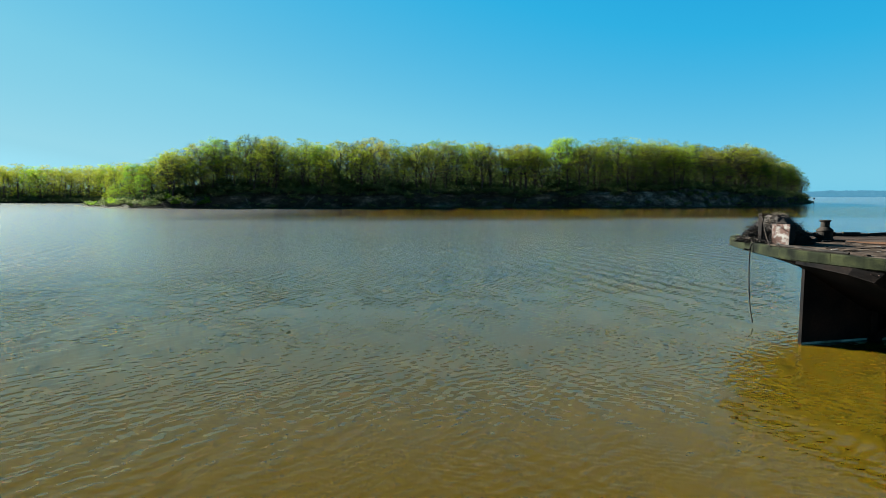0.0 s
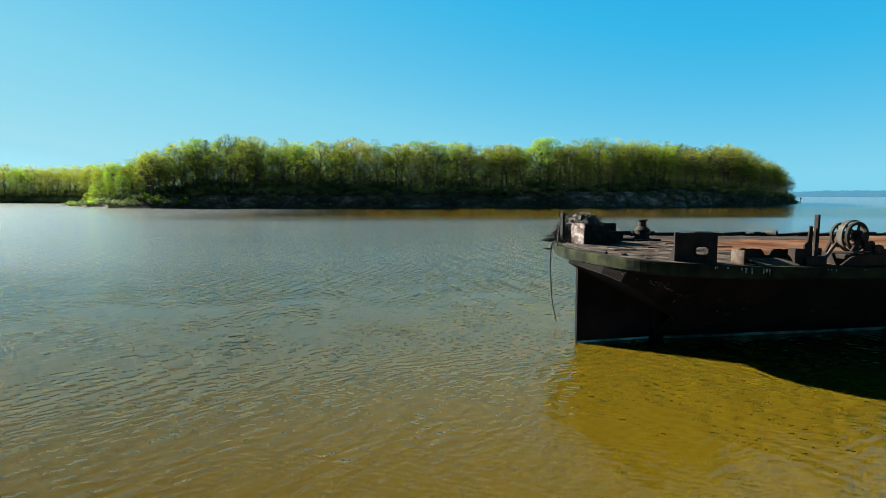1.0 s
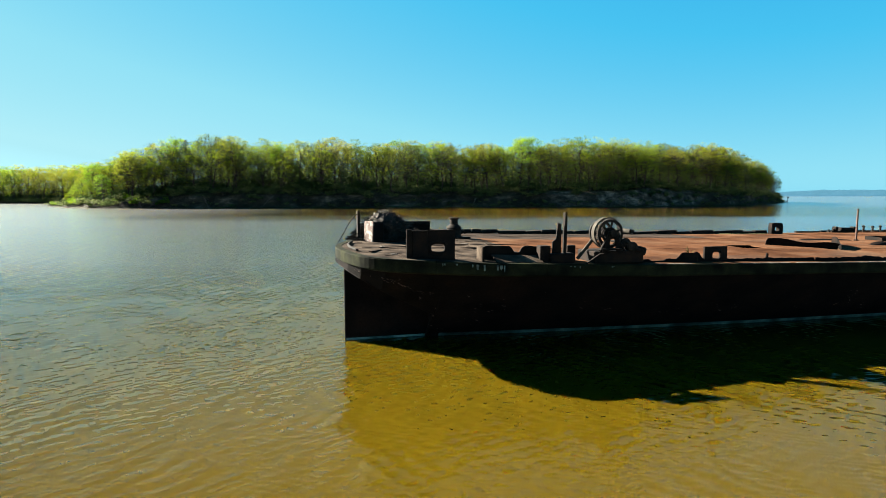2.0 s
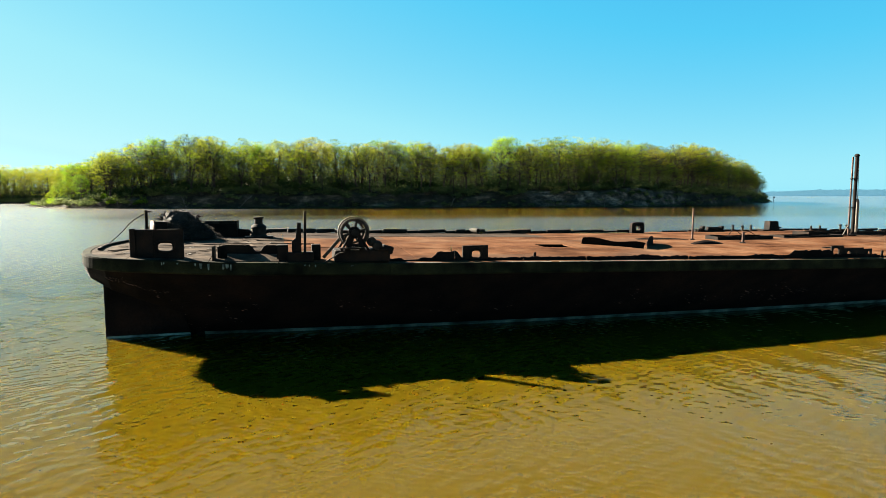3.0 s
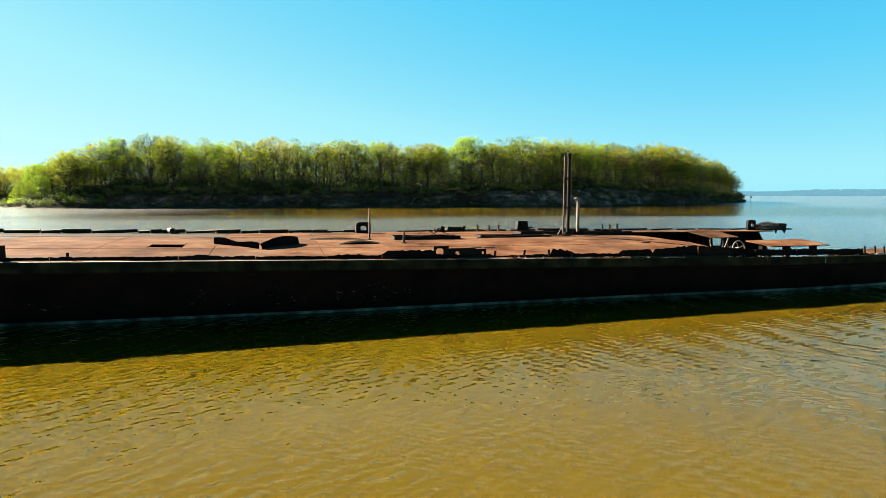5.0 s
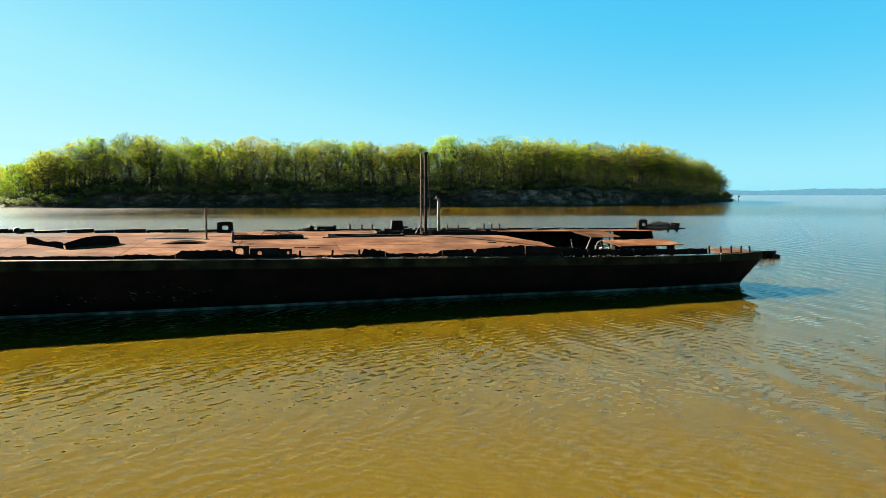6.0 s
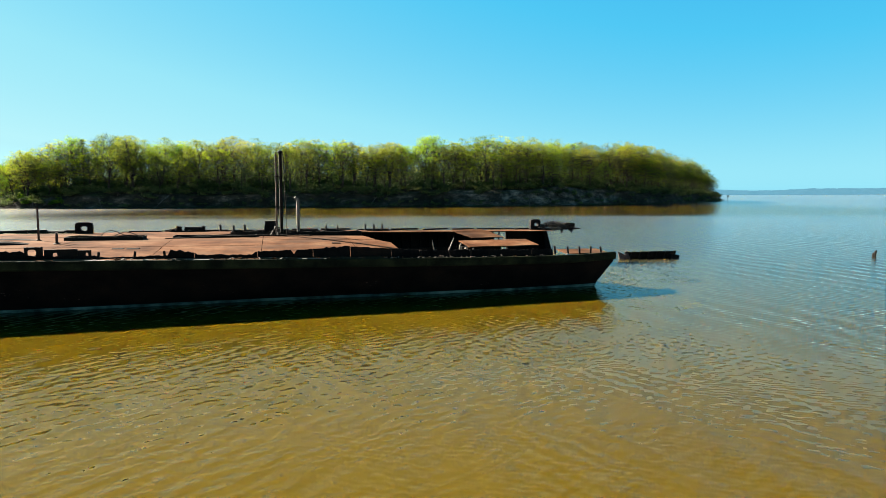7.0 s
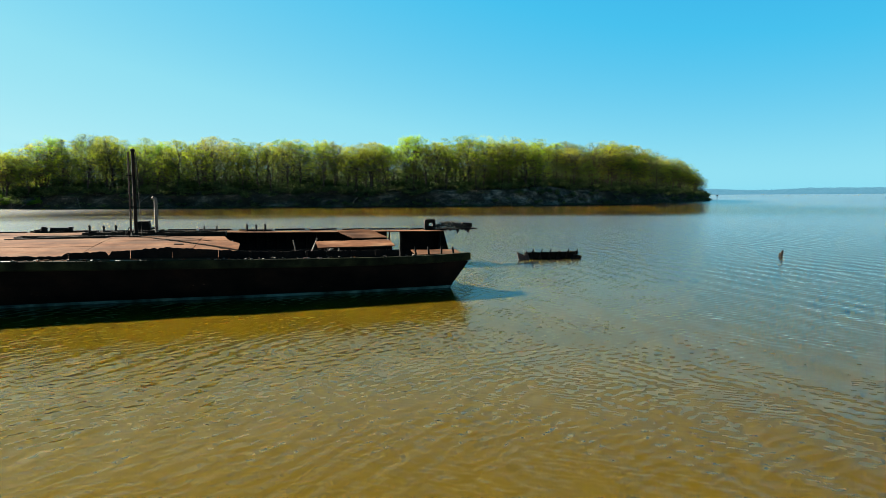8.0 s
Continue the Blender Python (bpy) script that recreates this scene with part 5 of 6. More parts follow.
# painted box and posts in the nest
pl = on_deck("steel_box", 1.93, 5.72, 22, "leaning steel box with flaking white paint and rust", "steel box", lift=-0.02)
bm = bmesh.new()
block(bm, (0.0, 0, 0.38), (0.06, 0.62, 0.76), Euler((0, 0.05, 0)).to_matrix().to_4x4(), 0.012)
part("painted_face", bm, M_PAINT, pl, "rusted plate with flaking white paint")
bm = bmesh.new()
block(bm, (0.24, 0, 0.37), (0.42, 0.58, 0.72), Euler((0, 0.05, 0)).to_matrix().to_4x4(), 0.02)
part("body", bm, M_IRON, pl)
for a, v, h in ((1.62, 6.35, 1.13), (3.35, 7.0, 0.95)):
    post = on_deck("steel_post", a, v, 10, "short dark steel post standing in the nest", "post", "posts at the bow", lift=-0.02)
    bm = bmesh.new()
    block(bm, (0, 0, h / 2), (0.1, 0.16, h), None, 0.012)
    part("shaft", bm, M_IRON, post)
    bm = bmesh.new()
    block(bm, (0.06, 0, h - 0.06), (0.26, 0.18, 0.05), None, 0.01)
    part("cap", bm, M_IRON, post)

# nest of sticks
nr = random.Random(31)
V, F = [], []


def stick_heap(V, F, c, ru, rv, h, count, rg, low=0.0):
    for _ in range(count):
        a, r = rg.uniform(0, 6.28), math.sqrt(rg.random())
        px, py = ru * r * math.cos(a), rv * r * math.sin(a)
        top = h * (1 - r ** 1.7)
        p = Vector(c) + Vector((px, py, low + rg.uniform(0.55, 1.0) * top + 0.02))
        d = Vector((rg.gauss(0, 1) + 0.8 * px, rg.gauss(0, 1) + 0.8 * py, rg.gauss(0, 0.35) - 0.5 * r)).normalized()
        L = rg.uniform(0.12, 0.38)
        q = p + d * L
        q.z = max(q.z, c[2] + 0.02)
        rr = rg.uniform(0.006, 0.016)
        limb(V, F, [p - d * L * 0.5, p + Vector((rg.gauss(0, 0.02), rg.gauss(0, 0.02), rg.gauss(0, 0.02))), q], [rr, rr * 0.9, rr * 0.5], 3)


stick_heap(V, F, (0, 0, 0), 1.3, 1.05, 1.12, 3600, nr)
stick_heap(V, F, (-0.55, 0.1, 0), 0.45, 0.5, 0.8, 350, nr)
for r0, z0 in ((0.95, 0.0), (0.82, 0.38), (0.62, 0.76), (0.38, 1.04)):
    base = len(V)
    for k in range(14):
        t = 2 * math.pi * k / 14
        w = r0 * (1 + 0.12 * math.sin(3 * t + z0 * 9))
        V.append((w * math.cos(t), w * math.sin(t), z0))
    if z0 > 0:
        for k in range(14):
            F.append((base - 14 + k, base - 14 + (k + 1) % 14, base + (k + 1) % 14, base + k))
nest = pymesh("nest", V, F, M_STICK)
nest.matrix_basis = ORIGIN @ pose(2.68, 6.75, deck_z(2.68, 6.75))
tagged(nest, "large osprey nest heaped from dry sticks on the bow deck", "nest")

# rope hanging over the bow, loop of wire by the nest


def cord(name, pts, r, material, label, category):
    cu = bpy.data.curves.new(name, 'CURVE')
    cu.dimensions, cu.bevel_depth, cu.bevel_resolution = '3D', r, 2
    sp = cu.splines.new('NURBS')
    sp.points.add(len(pts) - 1)
    for q, p in zip(sp.points, pts):
        q.co = (*p, 1)
    sp.use_endpoint_u, sp.order_u = True, 3
    cu.materials.append(material)
    ob = new(name, cu)
    ob.matrix_basis = ORIGIN
    return tagged(ob, label, category)


cord("rope", [(1.5, 6.25, 3.14), (1.2, 6.3, 3.17), (1.13, 6.3, 2.9), (1.12, 6.3, 2.2), (1.17, 6.28, 1.2), (1.27, 6.3, 0.6), (1.42, 6.32, 0.12)], 0.022, M_TIMBER, "frayed dark rope hanging over the bow", "rope")
cord("rope", [(1.16, 6.3, 2.93), (1.05, 6.28, 2.86), (0.98, 6.3, 2.9), (0.9, 6.3, 2.91)], 0.03, M_TIMBER, "knotted dark rope end at the bow rim", "rope")
cord("cable", [(0.7, 4.9, 3.13), (0.9, 5.3, 3.35), (1.3, 5.9, 3.95), (1.6, 6.3, 4.1)], 0.018, M_TIMBER, "thin dark steel cable bent up to a post", "cable")
cord("cable", [(28.9, 7.4, 2.55), (29.1, 7.5, 2.9), (29.6, 7.6, 2.95), (30.1, 7.7, 2.6)], 0.02, M_IRON, "bent steel rod arching over the deck", "bent rod")
cord("cable", [(29.5, 7.2, 2.55), (29.8, 7.3, 2.85), (30.4, 7.4, 2.85), (30.8, 7.5, 2.55)], 0.02, M_IRON, "bent steel rod arching over the deck", "bent rod")
cord("cable", [(32.0, 6.9, 2.51), (34.0, 7.1, 2.55), (36.0, 7.0, 2.58), (38.0, 7.3, 2.54), (39.2, 7.2, 2.5)], 0.03, M_IRON, "long rusted pipe lying on the deck", "pipe")

# masts
mast = on_deck("mast", 37.55, 7.8, 0, "tall rusted double steel mast with a thin stay wire", "mast", lift=-0.02)
bm = bmesh.new()
tube(bm, (0.10, 0, 0), (0.12, 0, 4.5), 0.09, 0.085, 16)
part("pole", bm, M_IRON, mast)
bm = bmesh.new()
tube(bm, (-0.15, 0.05, 0), (-0.11, 0.05, 4.42), 0.05, 0.045, 12)
part("pole", bm, M_SCAR, mast, "slim rust-brown pole")
bm = bmesh.new()
lathe(bm, [(0.13, 4.44), (0.14, 4.5), (0.10, 4.56), (0.03, 4.6)], 16, pose(0.12, 0, 0))
part("cap", bm, M_IRON, mast)
for z in (1.6, 3.2):
    bm = bmesh.new()
    block(bm, (0, 0.02, z), (0.42, 0.16, 0.06), None, 0.012)
    part("clamp", bm, M_IRON, mast)
bm = bmesh.new()
tube(bm, (0.38, 0, 0.02), (0.26, 0, 4.4), 0.016, 0.016, 6)
part("stay_wire", bm, M_IRON, mast)
bm = bmesh.new()
lathe(bm, [(0.26, 0.0), (0.26, 0.06), (0.16, 0.09), (0.13, 0.22)], 18)
part("flange", bm, M_IRON, mast)
bm = bmesh.new()
tube(bm, (-0.5, 0.1, 0.02), (-0.2, 0.05, 0.55), 0.03, 0.03, 8)
part("brace", bm, M_PALE, mast)

vent = on_deck("vent_pipe", 38.55, 8.35, 0, "pale grey vent pipe with a bent top", "vent pipe", lift=-0.02)
bm = bmesh.new()
pts = [Vector((0, 0, 0)), Vector((0, 0, 1.2)), Vector((0.01, 0, 1.95)), Vector((-0.02, 0.02, 2.04)), Vector((-0.09, 0.05, 2.08)), Vector((-0.16, 0.08, 2.03))]
V, F = [], []
limb(V, F, pts, [0.085, 0.085, 0.085, 0.085, 0.085, 0.08], 12)
pymesh("pipe", V, F, M_PALE, vent)
bm = bmesh.new()
lathe(bm, [(0.2, 0.0), (0.2, 0.05), (0.11, 0.08), (0.10, 0.18)], 16)
part("flange", bm, M_IRON, vent)

for a, v, h, r in ((26.42, 7.0, 1.6, 0.05), (27.76, 5.1, 0.56, 0.06)):
    rod = on_deck("sounding_pipe", a, v, 0, "thin upright rusted pipe on the deck", "pipe", "pipes on the barge deck", lift=-0.02)
    bm = bmesh.new()
    tube(bm, (0, 0, 0), (0.02, 0, h), r, r * 0.9, 10)
    part("pipe", bm, M_SCAR, rod)
    bm = bmesh.new()
    lathe(bm, [(r * 2.4, 0.0), (r * 2.4, 0.05), (r * 1.4, 0.08)], 12)
    part("flange", bm, M_IRON, rod)


# low hatch coamings amidships
def hatch_coaming(u0, u1, v0, v1, h):
    root = new("hatch_coaming")
    um, vm = (u0 + u1) / 2, (v0 + v1) / 2
    root.matrix_basis = ORIGIN @ pose(um, vm, deck_z(um, vm) - 0.02)
    tagged(root, "low rusted hatch coaming on the barge deck", "hatch coaming", "hatch coamings")
    dz = lambda a, v: deck_z(a, v) - deck_z(um, vm)
    for (a0, b0), (a1, b1) in (((u0, v0), (u1, v0)), ((u0, v1), (u1, v1)), ((u0, v0), (u0, v1)), ((u1, v0), (u1, v1))):
        bm = bmesh.new()
        m = max(3, int((abs(a1 - a0) + abs(b1 - b0)) / 0.35))
        rows = []
        for i in range(m + 1):
            a, v = a0 + (a1 - a0) * i / m, b0 + (b1 - b0) * i / m
            hh = h * (1 + 0.3 * noise.noise(Vector((a * 1.3, v, 0))))
            rows.append([(a - um, v - vm, dz(a, v)), (a - um, v - vm, dz(a, v) + hh)])
        slab(bm, rows, (0.035, 0.035, 0))
        part("wall", bm, M_IRON, root)
    return root


hatch_coaming(27.6, 31.0, 6.6, 7.5, 0.20)
hatch_coaming(32.3, 36.3, 7.2, 8.2, 0.13)
hatch_coaming(35.0, 42.0, 8.2, 9.3, 0.24)


# plates torn up from the deck
def bent_plate(name, pts, h, lean, label, material=None):
    """A strip of deck plate standing on edge along pts, leaning over."""
    bm = bmesh.new()
    rows = []
    for i, (a, v) in enumerate(pts):
        k = i / (len(pts) - 1)
        hh = h(k) if callable(h) else h
        z = deck_z(a, v)
        rows.append([(a, v, z - 0.02), (a + lean[0] * 0.4, v + lean[1] * 0.4, z + hh * 0.6), (a + lean[0], v + lean[1], z + hh)])
    slab(bm, rows, (0.01, 0.035, 0))
    ob = obj(name, bm, material or M_HULL)
    ob.matrix_basis = ORIGIN
    return tagged(ob, label, "steel plate", "plates torn up from the deck")


def between(p, q, n, wob=0.05):
    return [(p[0] + (q[0] - p[0]) * i / n + wob * noise.noise(Vector((i * 0.8, p[0], 0))), p[1] + (q[1] - p[1]) * i / n + wob * noise.noise(Vector((i * 0.8, 5, p[0])))) for i in range(n + 1)]


bent_plate("bent_plate", between((19.35, 5.35), (21.3, 3.5), 12), lambda k: 0.28 + 0.05 * math.sin(k * 9) - 0.06 * k, (0.03, -0.1), "torn deck plate bent up on edge, dark underneath")
bent_plate("bent_plate", between((21.4, 3.45), (23.0, 5.3), 12), lambda k: 0.20 + 0.22 * math.sin(k * 2.6), (-0.08, -0.1), "curled torn deck plate standing up")
bent_plate("bent_plate", between((24.7, 4.65), (26.6, 4.95), 10), lambda k: 0.04 + 0.13 * math.sin(k * 3.1), (0, 0.3), "buckled deck plate with a lifted edge")
bent_plate("bent_plate", between((23.6, 7.4), (26.3, 7.0), 10), lambda k: 0.03 + 0.05 * math.sin(k * 3.1), (0, 0.25), "buckled deck plate with a lifted edge")
# thin near-black slabs laid on the deck for the dark of open slots
for a, v, w in ((30.47, 3.05, 0.46), (31.05, 3.02, 0.5), (40.0, 4.1, 0.4)):
    bm = bmesh.new()
    slab(bm, [[(a, v, deck_z(a, v) + 0.022), (a, v + 0.2, deck_z(a, v + 0.2) + 0.022)], [(a + w, v, deck_z(a + w, v) + 0.022), (a + w, v + 0.2, deck_z(a + w, v + 0.2) + 0.022)]], (0, 0, -0.03))
    part("slot_cover", bm, M_HULL, barge)

# planks lying on the bow deck
for a, v, L, rz in ((4.6, 4.4, 1.5, 8), (6.2, 5.6, 1.2, -6), (5.2, 3.5, 0.9, 15), (2.4, 3.4, 1.1, 20), (1.6, 2.2, 0.8, 60), (6.9, 4.6, 1.6, 3)):
    bm = bmesh.new()
    block(bm, (0, 0, 0.02), (L, 0.12, 0.025), None, 0.006)
    ob = obj("plank", bm, M_GREYDECK)
    ob.matrix_basis = ORIGIN @ pose(a, v, deck_z(a, v) + 0.012, 0, 1.0, rz)
    tagged(ob, "grey weathered plank lying on the bow deck", "plank", "planks on the bow deck")
# white pipe stub at the far edge
pp = on_deck("pipe", 16.6, far_v(16.6) - 0.65, 25, "short fat pipe with a pale open end", "pipe")
bm = bmesh.new()
lathe(bm, [(0.13, -0.3), (0.15, -0.28), (0.15, 0.3), (0.11, 0.3), (0.11, 0.1)], 18, pose(0, 0, 0.15, 90))
part("barrel", bm, M_WORN, pp)

# ---- broken stern ----
bm = bmesh.new()
rows = []
for i in range(9):
    a = 46.65 + 3.8 * i / 8
    rows.append([(a + 0.05 * noise.noise(Vector((a * 4, 0, 0))), v, 2.06 + 0.10 * (v - 2.7) + 0.03 * noise.noise(Vector((a * 1.5, v, 0)))) for v in (2.7, 3.3, 3.9, 4.5)])
slab(bm, rows, (0, 0, -0.05))
part("fallen_deck_plate", bm, M_RUST, barge, "rust-red deck plate fallen into the open hull")
bm = bmesh.new()
block(bm, (48.5, 3.6, 0.9), (0.3, 0.3, 2.3), None, 0.02)
block(bm, (50.3, 3.6, 0.9), (0.3, 0.3, 2.25), None, 0.02)
block(bm, (46.9, 3.6, 0.9), (0.2, 0.3, 2.3), None, 0.02)
part("hold_frame", bm, M_HULL, barge)
bm = bmesh.new()
rows = []
for i in range(7):
    a = 51.1 + 2.3 * i / 6
    rows.append([(a, v, edge_z(a) + 0.05 + 0.1 * (v - 0.9) + 0.03 * noise.noise(Vector((a * 2, v * 2, 0)))) for v in (0.9, 1.5, 2.1)])
slab(bm, rows, (0, 0, -0.04))
part("fallen_deck_plate", bm, M_RUST, barge)
bm = bmesh.new()
rows = []
for i in range(7):
    k = i / 6
    rows.append([(48.4 + 0.9 * k + x, 12.0 - 1.6 * k, 2.36 - 0.42 * k + 0.05 * noise.noise(Vector((k * 4, x, 0)))) for x in (0, 0.7, 1.4, 2.2)])
slab(bm, rows, (0, 0, -0.045))
part("hanging_deck_plate", bm, M_RUST, barge, "rust-red deck plate hanging down into the hull")
for a, v, z0, z1 in ((51.9, 12.6, 0.2, 2.2), (52.75, 12.9, 0.2, 2.2), (49.9, 11.4, 1.2, 2.0)):
    bm = bmesh.new()
    tube(bm, (a, v, z0), (a + 0.1, v - 0.1, z1), 0.06, 0.05, 8)
    part("pillar", bm, M_IRON, barge)
# stern end plating
bm = bmesh.new()
rows = []
for i in range(9):
    k = i / 8
    top = lerp(k, [0, 0.06, 0.13, 0.5, 0.84, 0.92, 1], [1.32, 1.2, 0.25, 0.15, 0.2, 1.9, 2.2])
    row = []
    for z in (top, top * 0.6, 0.2, -0.4):
        v0 = near_v(53.75) + 0.12 + (water_v(53.75) - near_v(53.75)) * min((1.36 - z) / 1.36, 1.15)
        row.append((53.72 + 2.1 * k - lerp(z, [0, 1.4], [0.85, 0.0]), v0 + (13.4 - v0) * k, z))
    rows.append(row)
slab(bm, rows, (-0.12, 0, 0))
part("stern_plating", bm, M_HULL, barge)
# rust-eaten overhang with debris beyond the far corner
bm = bmesh.new()
rows = []
for i in range(14):
    a = 55.2 + 3.0 * i / 13
    rows.append([(a, v, 2.28 + 0.05 * noise.noise(Vector((a * 2, v, 0)))) for v in (12.7, 13.1, 13.5)])
slab(bm, rows, (0, 0, -0.07))
part("overhang", bm, M_IRON, barge, "rust-eaten overhanging stern corner")
for k in range(8):
    a = 55.6 + 0.27 * k
    bm = bmesh.new()
    d = seg.choice((0.08, 0.14, 0.30, 0.34))
    a += seg.uniform(-0.08, 0.08)
    slab(bm, [[(a, 12.75, 2.22), (a + 0.3, 12.75, 2.22)], [(a + 0.14, 12.76, 2.22 - d), (a + 0.17, 12.76, 2.22 - d)]], (0, 0.03, 0))
    part("rust_tatter", bm, M_IRON, barge)
V, F = [], []
nr = random.Random(77)
stick_heap(V, F, (0, 0, 0), 1.2, 0.45, 0.5, 700, nr)
stick_heap(V, F, (0.9, 0, 0), 0.5, 0.4, 0.34, 200, nr)
heap = pymesh("stick_heap", V, F, M_STICK)
heap.matrix_basis = ORIGIN @ pose(56.3, 13.1, 2.29)
tagged(heap, "heap of dark sticks on the stern overhang", "nest")
bm = bmesh.new()
block(bm, (57.55, 13.1, 2.48), (0.75, 0.4, 0.34), Euler((0, 0.08, 0)).to_matrix().to_4x4(), 0.05)
part("corner_fitting", bm, M_IRON, barge)

# small rust scars in clusters on the dark side, drips of old paint on the rim
sc = random.Random(9)


V, F = [], []
for k in range(80):
    a = sc.choice((sc.uniform(0.9, 4.2), sc.uniform(1.5, 6), sc.uniform(5, 30), sc.uniform(17, 28), sc.uniform(8, 48)))
    f = sc.uniform(0.25, 0.6) if a > 4 else sc.uniform(0.05, 0.35) + 0.14 * a
    for _ in range(sc.randint(1, 5)):
        u = a + sc.gauss(0, 0.16)
        p = side_point(max(u, 0.6), min(max(f + sc.gauss(0, 0.03), 0.03), 0.95))
        w, h = sc.choice((0.014, 0.022, 0.04, 0.085)) * sc.uniform(0.6, 1.4), sc.uniform(0.006, 0.022)
        base, n_ = len(V), 7
        for y in (-0.012, 0.03):
            for i in range(n_):
                t = 6.283 * i / n_
                r = 0.5 + 0.5 * abs(noise.noise(Vector((i * 1.7, k, u * 9))))
                V.append((p.x + w * r * math.cos(t) + 0.4 * h * math.sin(t), p.y + y, p.z + h * r * math.sin(t) - 0.4 * w * r * math.cos(t)))
        F.append(tuple(range(base, base + n_)))
        for i in range(n_):
            q = (i + 1) % n_
            F.append((base + i, base + n_ + i, base + n_ + q, base + q))
scars = pymesh("rust_scars", V, F, M_SCAR, barge)
scars["kind"] = "stuff"

for a0, a1, m in ((4.03, 4.27, 5), (4.36, 4.46, 2), (4.8, 5.06, 7), (3.0, 3.6, 3), (5.6, 9.0, 6)):
    for k in range(m):
        a = sc.uniform(a0, a1)
        w, h = sc.uniform(0.008, 0.03), sc.uniform(0.06, 0.2) * (0.4 if a > 5.5 or a < 3.9 else 1)
        z = deck_z(a, 0) - 0.03
        bm = bmesh.new()
        slab(bm, [[(a - w, -0.016, z), (a - w * 0.7, -0.016, z - h * sc.uniform(0.6, 1))], [(a, -0.016, z), (a, -0.016, z - h)], [(a + w, -0.016, z), (a + w * 0.6, -0.016, z - h * sc.uniform(0.5, 1))]], (0, 0.03, 0))
        part("paint_drip", bm, M_DRIP, barge)

# bent pipe lying round the bow inside the rim
V, F = [], []
arc = [Vector((front_u(v) + 0.42, v, deck_z(front_u(v) + 0.42, v) + 0.05)) for v in (2.2, 2.8, 3.4, 4.0, 4.6, 5.2)]
limb(V, F, arc, [0.045] * 6, 8)
pipe = pymesh("pipe", V, F, M_CAST)
pipe.matrix_basis = ORIGIN
tagged(pipe, "dark bent pipe lying round the bow deck inside the rim", "pipe")
# weeds growing out of the deck edge beside a chock
V, F = [], []
for k in range(16):
    a = sc.uniform(0, 6.28)
    tip = Vector((0.22 * math.cos(a) * sc.random(), 0.18 * math.sin(a) * sc.random(), sc.uniform(0.18, 0.5)))
    limb(V, F, [Vector((0, 0, 0)), tip * 0.5 + Vector((0, 0, 0.06)), tip], [0.008, 0.006, 0.002], 3)
weed = pymesh("weed", V, F, M_MOSS)
weed.matrix_basis = ORIGIN @ pose(12.15, 1.1, deck_z(12.15, 1.1))
tagged(weed, "thin dry yellow weed growing from the deck edge", "weed")
# flakes and scraps of scale strewn on the bow deck
for k in range(40):
    a = sc.uniform(1.2, 6.4)
    v = sc.uniform(0.9, 6.2)
    if a < front_u(v) + 0.35:
        continue
    bm = bmesh.new()
    w, h = sc.uniform(0.05, 0.3), sc.uniform(0.03, 0.12)
    n_ = 6
    ring = [(w * (0.6 + 0.4 * sc.random()) * math.cos(6.2832 * i / n_), h * (0.6 + 0.4 * sc.random()) * math.sin(6.2832 * i / n_)) for i in range(n_)]
    lo = [bm.verts.new((x, y, 0.0)) for x, y in ring]
    hi = [bm.verts.new((x * 0.94, y * 0.94, 0.014)) for x, y in ring]
    bm.faces.new(lo)
    bm.faces.new(hi)
    for i in range(n_):
        bm.faces.new((lo[i], lo[(i + 1) % n_], hi[(i + 1) % n_], hi[i]))
    q = part("scale_flake", bm, sc.choice((M_PALE, M_GREYDECK, M_BOWDECK)), barge)
    q.matrix_basis = pose(a, v, deck_z(a, v) + 0.018, 0, 0, sc.uniform(-25, 25))

# pale strips painting the sunlit rim edge outside the coaming, and flakes of rust lying along it
for a0, a1 in ((10.3, 11.5), (13.4, 15.4), (15.7, 18.65), (18.7, 24.1), (24.6, 25.6), (30.2, 31.1), (31.8, 32.6), (33.9, 34.9), (38.2, 39.4)):
    bm = bmesh.new()
    m = max(4, int((a1 - a0) / 0.25))
    rows = []
    for i in range(m + 1):
        a = a0 + (a1 - a0) * i / m
        w = 0.06 + 0.05 * noise.noise(Vector((a * 2.3, 2, 0)))
        rows.append([(a, 0.06, deck_z(a, 0.1) + 0.026), (a, 0.10 + w, deck_z(a, 0.1) + 0.03)])
    slab(bm, rows, (0, 0, -0.015))
    part("worn_edge", bm, M_PALE, barge, "sunlit edge of the steel rim, put into a pale strip" if a0 < 11 else "")
for k in range(70):
    a = sc.uniform(30, 51)
    v = near_v(a) + sc.uniform(0.04, 0.3)
    bm = bmesh.new()
    block(bm, (0, 0, 0), (sc.uniform(0.04, 0.2), sc.uniform(0.03, 0.08), sc.uniform(0.012, 0.05)), Euler((sc.uniform(-0.5, 0.5), sc.uniform(-0.4, 0.4), sc.uniform(-1, 1))).to_matrix().to_4x4())
    q = part("rust_flake", bm, sc.choice((M_PALE, M_SCAR, M_RUST)), barge)
    q.matrix_basis = pose(a, v, deck_z(a, v) + 0.035)
bm = bmesh.new()
slab(bm, [[(a, far_v(a) - w, deck_z(a, far_v(a)) + 0.03) for w in (0.75, 0.62, 0.5)] for a in (22.9, 23.8, 24.8, 25.8, 26.4)], (0, 0, -0.03))
part("mossy_edge", bm, M_MOSS, barge, "yellow moss along the deck edge")
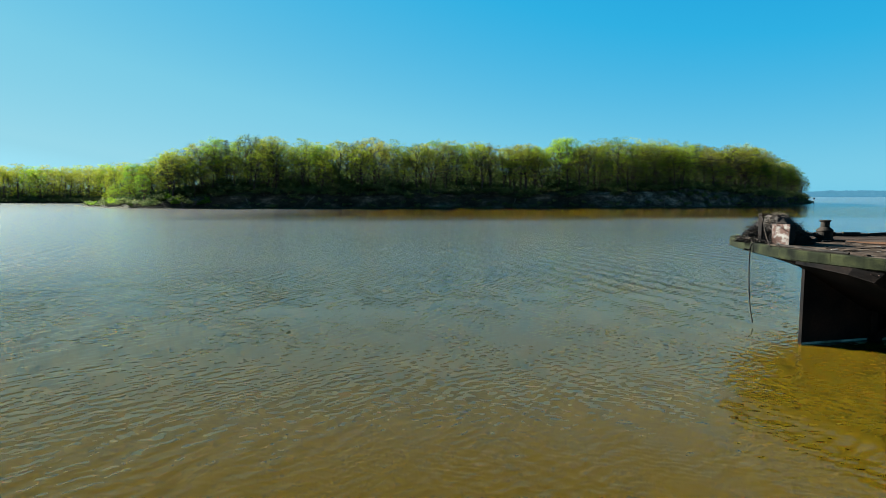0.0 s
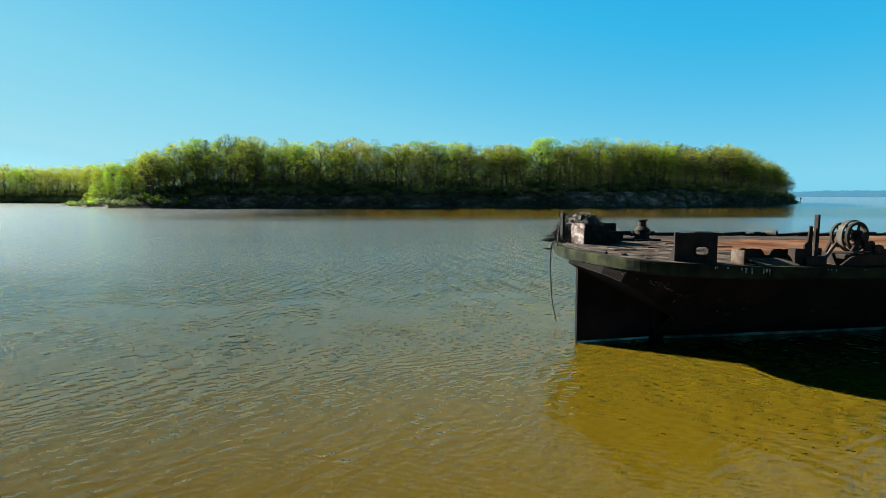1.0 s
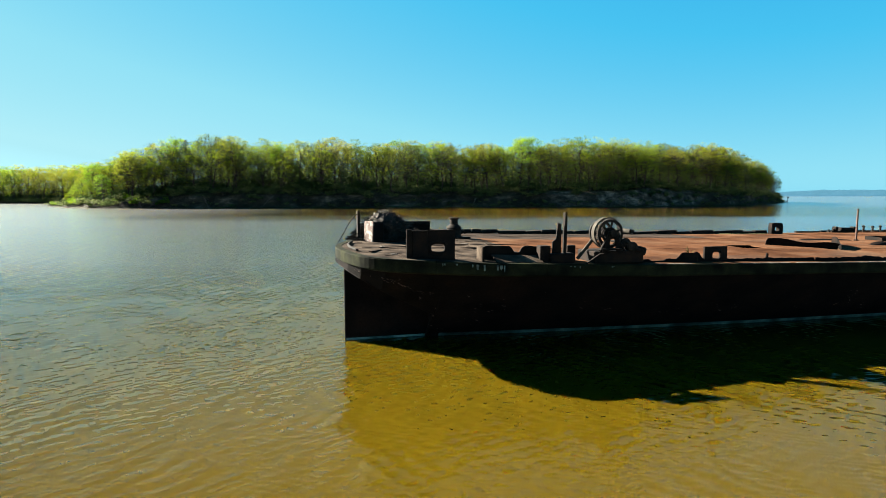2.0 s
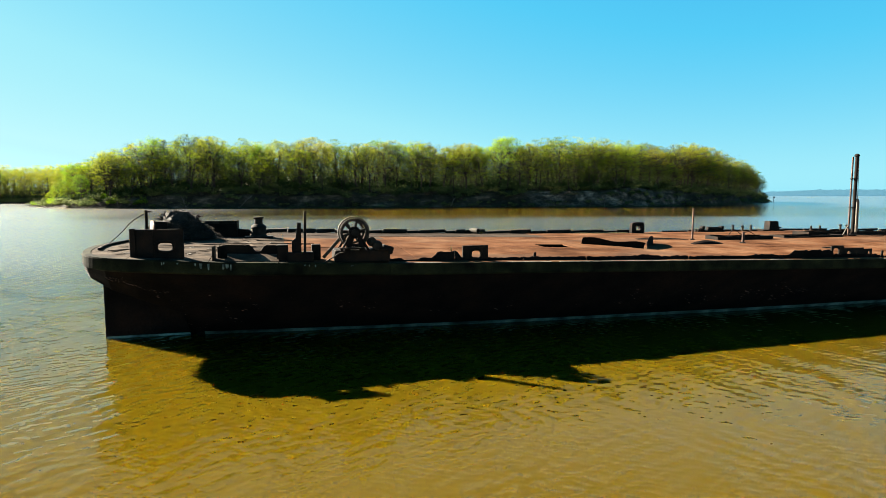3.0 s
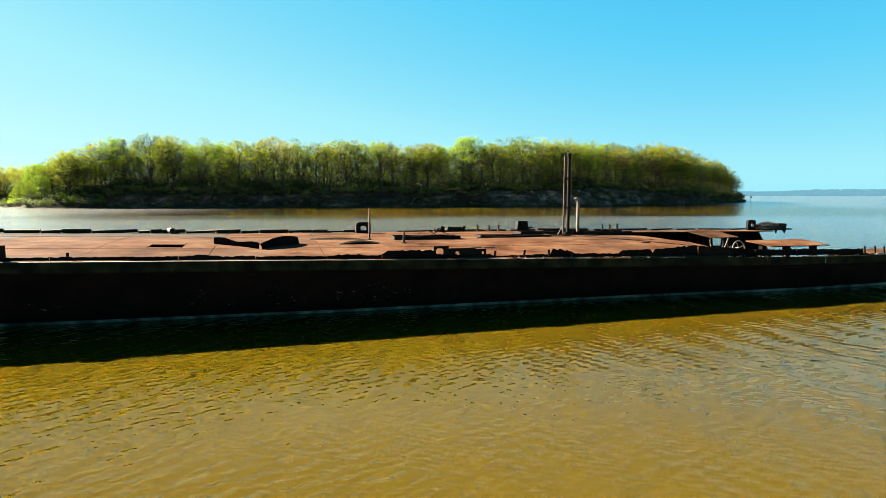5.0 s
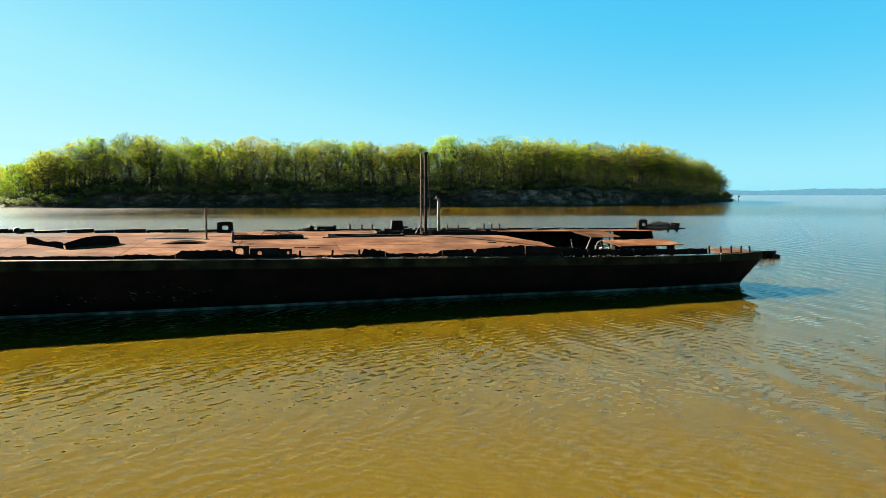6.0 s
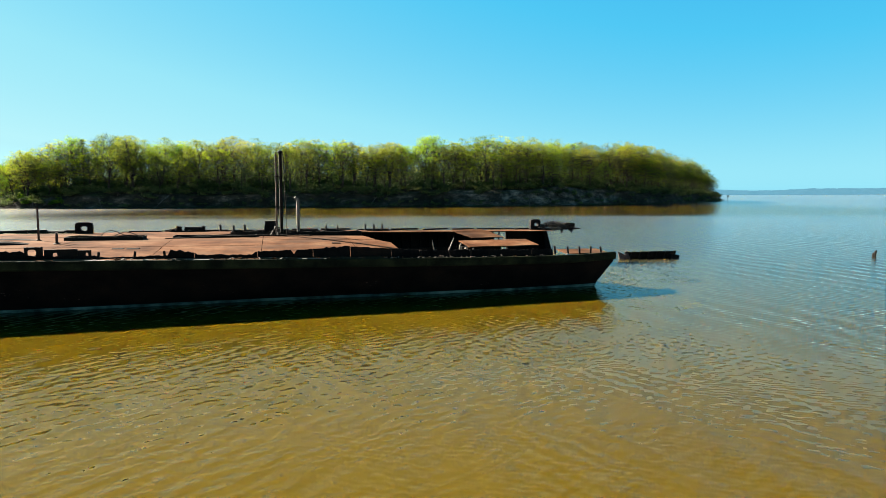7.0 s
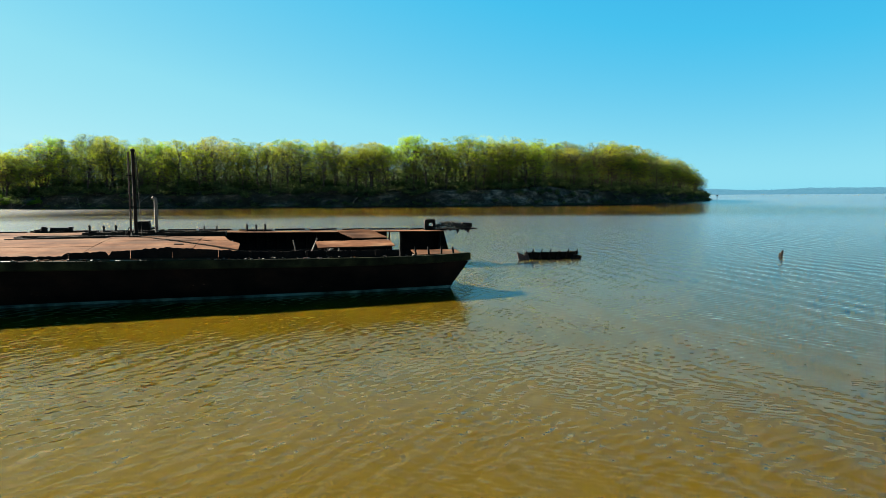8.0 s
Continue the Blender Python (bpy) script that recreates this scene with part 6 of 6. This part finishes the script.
# old wheel and broken struts in the open hold
bm = bmesh.new()
ring = [(0.37 * math.cos(6.2832 * k / 28), 0.37 * math.sin(6.2832 * k / 28)) for k in range(28)]
lip(bm, ring, 0.0, 0.04, 8)
for k in range(4):
    t = 1.5708 * k + 0.4
    tube(bm, (0, 0, 0), (0.36 * math.cos(t), 0, 0.36 * math.sin(t)), 0.03, 0.025, 6)
tube(bm, (0, -0.05, 0), (0, 0.6, 0), 0.06, 0.05, 10)
q = part("valve_wheel", bm, M_PALE, barge, "pale rusted valve wheel in the open hold")
q.matrix_basis = pose(47.57, 6.0, 1.67, -8, 0, 0)
bm = bmesh.new()
block(bm, (47.57, 6.5, 0.8), (0.3, 0.3, 1.9), None, 0.02)
part("valve_stand", bm, M_HULL, barge)
for p0, p1 in (((46.4, 6.0, 1.3), (46.83, 6.0, 2.27)), ((45.8, 6.0, 1.2), (45.58, 6.0, 2.2))):
    bm = bmesh.new()
    tube(bm, p0, p1, 0.035, 0.03, 8)
    tube(bm, (p0[0], p0[1], -0.2), p0, 0.05, 0.04, 8)
    part("strut", bm, M_PALE, barge)

# ---- wreckage and posts in the water ----
wreck = new("wreckage")
wreck.matrix_basis = pose(65.4, 43.4, 0, 0, 0, 9)
tagged(wreck, "broken dark hull section with upright frames awash in the river", "wreckage")
bm = bmesh.new()
rows = []
for i in range(12):
    x = -1.9 + 4.0 * i / 11
    rows.append([(x, 0.45 * (1 - z), z) for z in (-0.25, 0.15, 0.5 + 0.05 * noise.noise(Vector((x * 3, 0, 0))))])
slab(bm, rows, (0, 0.08, 0))
part("plating", bm, M_HULL, wreck)
for i in range(6):
    x = -1.5 + 0.66 * i
    bm = bmesh.new()
    slab(bm, [[(x - 0.05, 0.30, 0.0), (x + 0.02, 0.16, 0.42), (x + 0.16, 0.05, 0.74 - 0.03 * (i % 2))], [(x + 0.26, 0.42, 0.0), (x + 0.24, 0.36, 0.42), (x + 0.22, 0.20, 0.73 - 0.03 * (i % 2))]], (0.05, 0.03, 0))
    part("frame", bm, M_IRON, wreck)
bm = bmesh.new()
slab(bm, [[(-2.35, 0.1, -0.1), (-2.5, 0.2, 0.55)], [(-2.0, 0.15, -0.1), (-1.9, 0.25, 0.3)], [(-1.5, 0.1, -0.1), (-1.75, 0.3, 0.68)]], (0, 0.06, 0))
part("torn_end", bm, M_SCAR, wreck, "rusty torn end plate")
bm = bmesh.new()
block(bm, (1.9, 0.2, 0.1), (0.7, 0.4, 0.35), Euler((0, 0.2, 0)).to_matrix().to_4x4(), 0.03)
part("loose_block", bm, M_IRON, wreck)

pile = new("piling")
pile.matrix_basis = pose(82.0, 43.7, 0)
tagged(pile, "rotten wooden piling standing in the river", "piling")
V, F = [], []
limb(V, F, [Vector((0, 0, -0.6)), Vector((0.02, 0, 0.2)), Vector((0.09, 0, 0.42)), Vector((0.11, 0, 0.5))], [0.11, 0.10, 0.08, 0.035], 9)
pymesh("shaft", V, F, M_TIMBER, pile)
bm = bmesh.new()
tube(bm, (-0.12, 0.05, -0.4), (-0.04, 0.05, 0.3), 0.1, 0.07, 7)
part("split_side", bm, M_TIMBER, pile)

beacon = new("channel_marker")
beacon.matrix_basis = pose(254.0, 414, 0)
tagged(beacon, "thin channel marker post with a small board off the island point", "channel marker")
bm = bmesh.new()
tube(bm, (0, 0, -1), (0, 0, 3.4), 0.16, 0.14, 8)
part("post", bm, M_TIMBER, beacon)
bm = bmesh.new()
block(bm, (0, -0.2, 3.3), (1.2, 0.08, 1.0), None, 0.02)
part("board", bm, M_IRON, beacon)
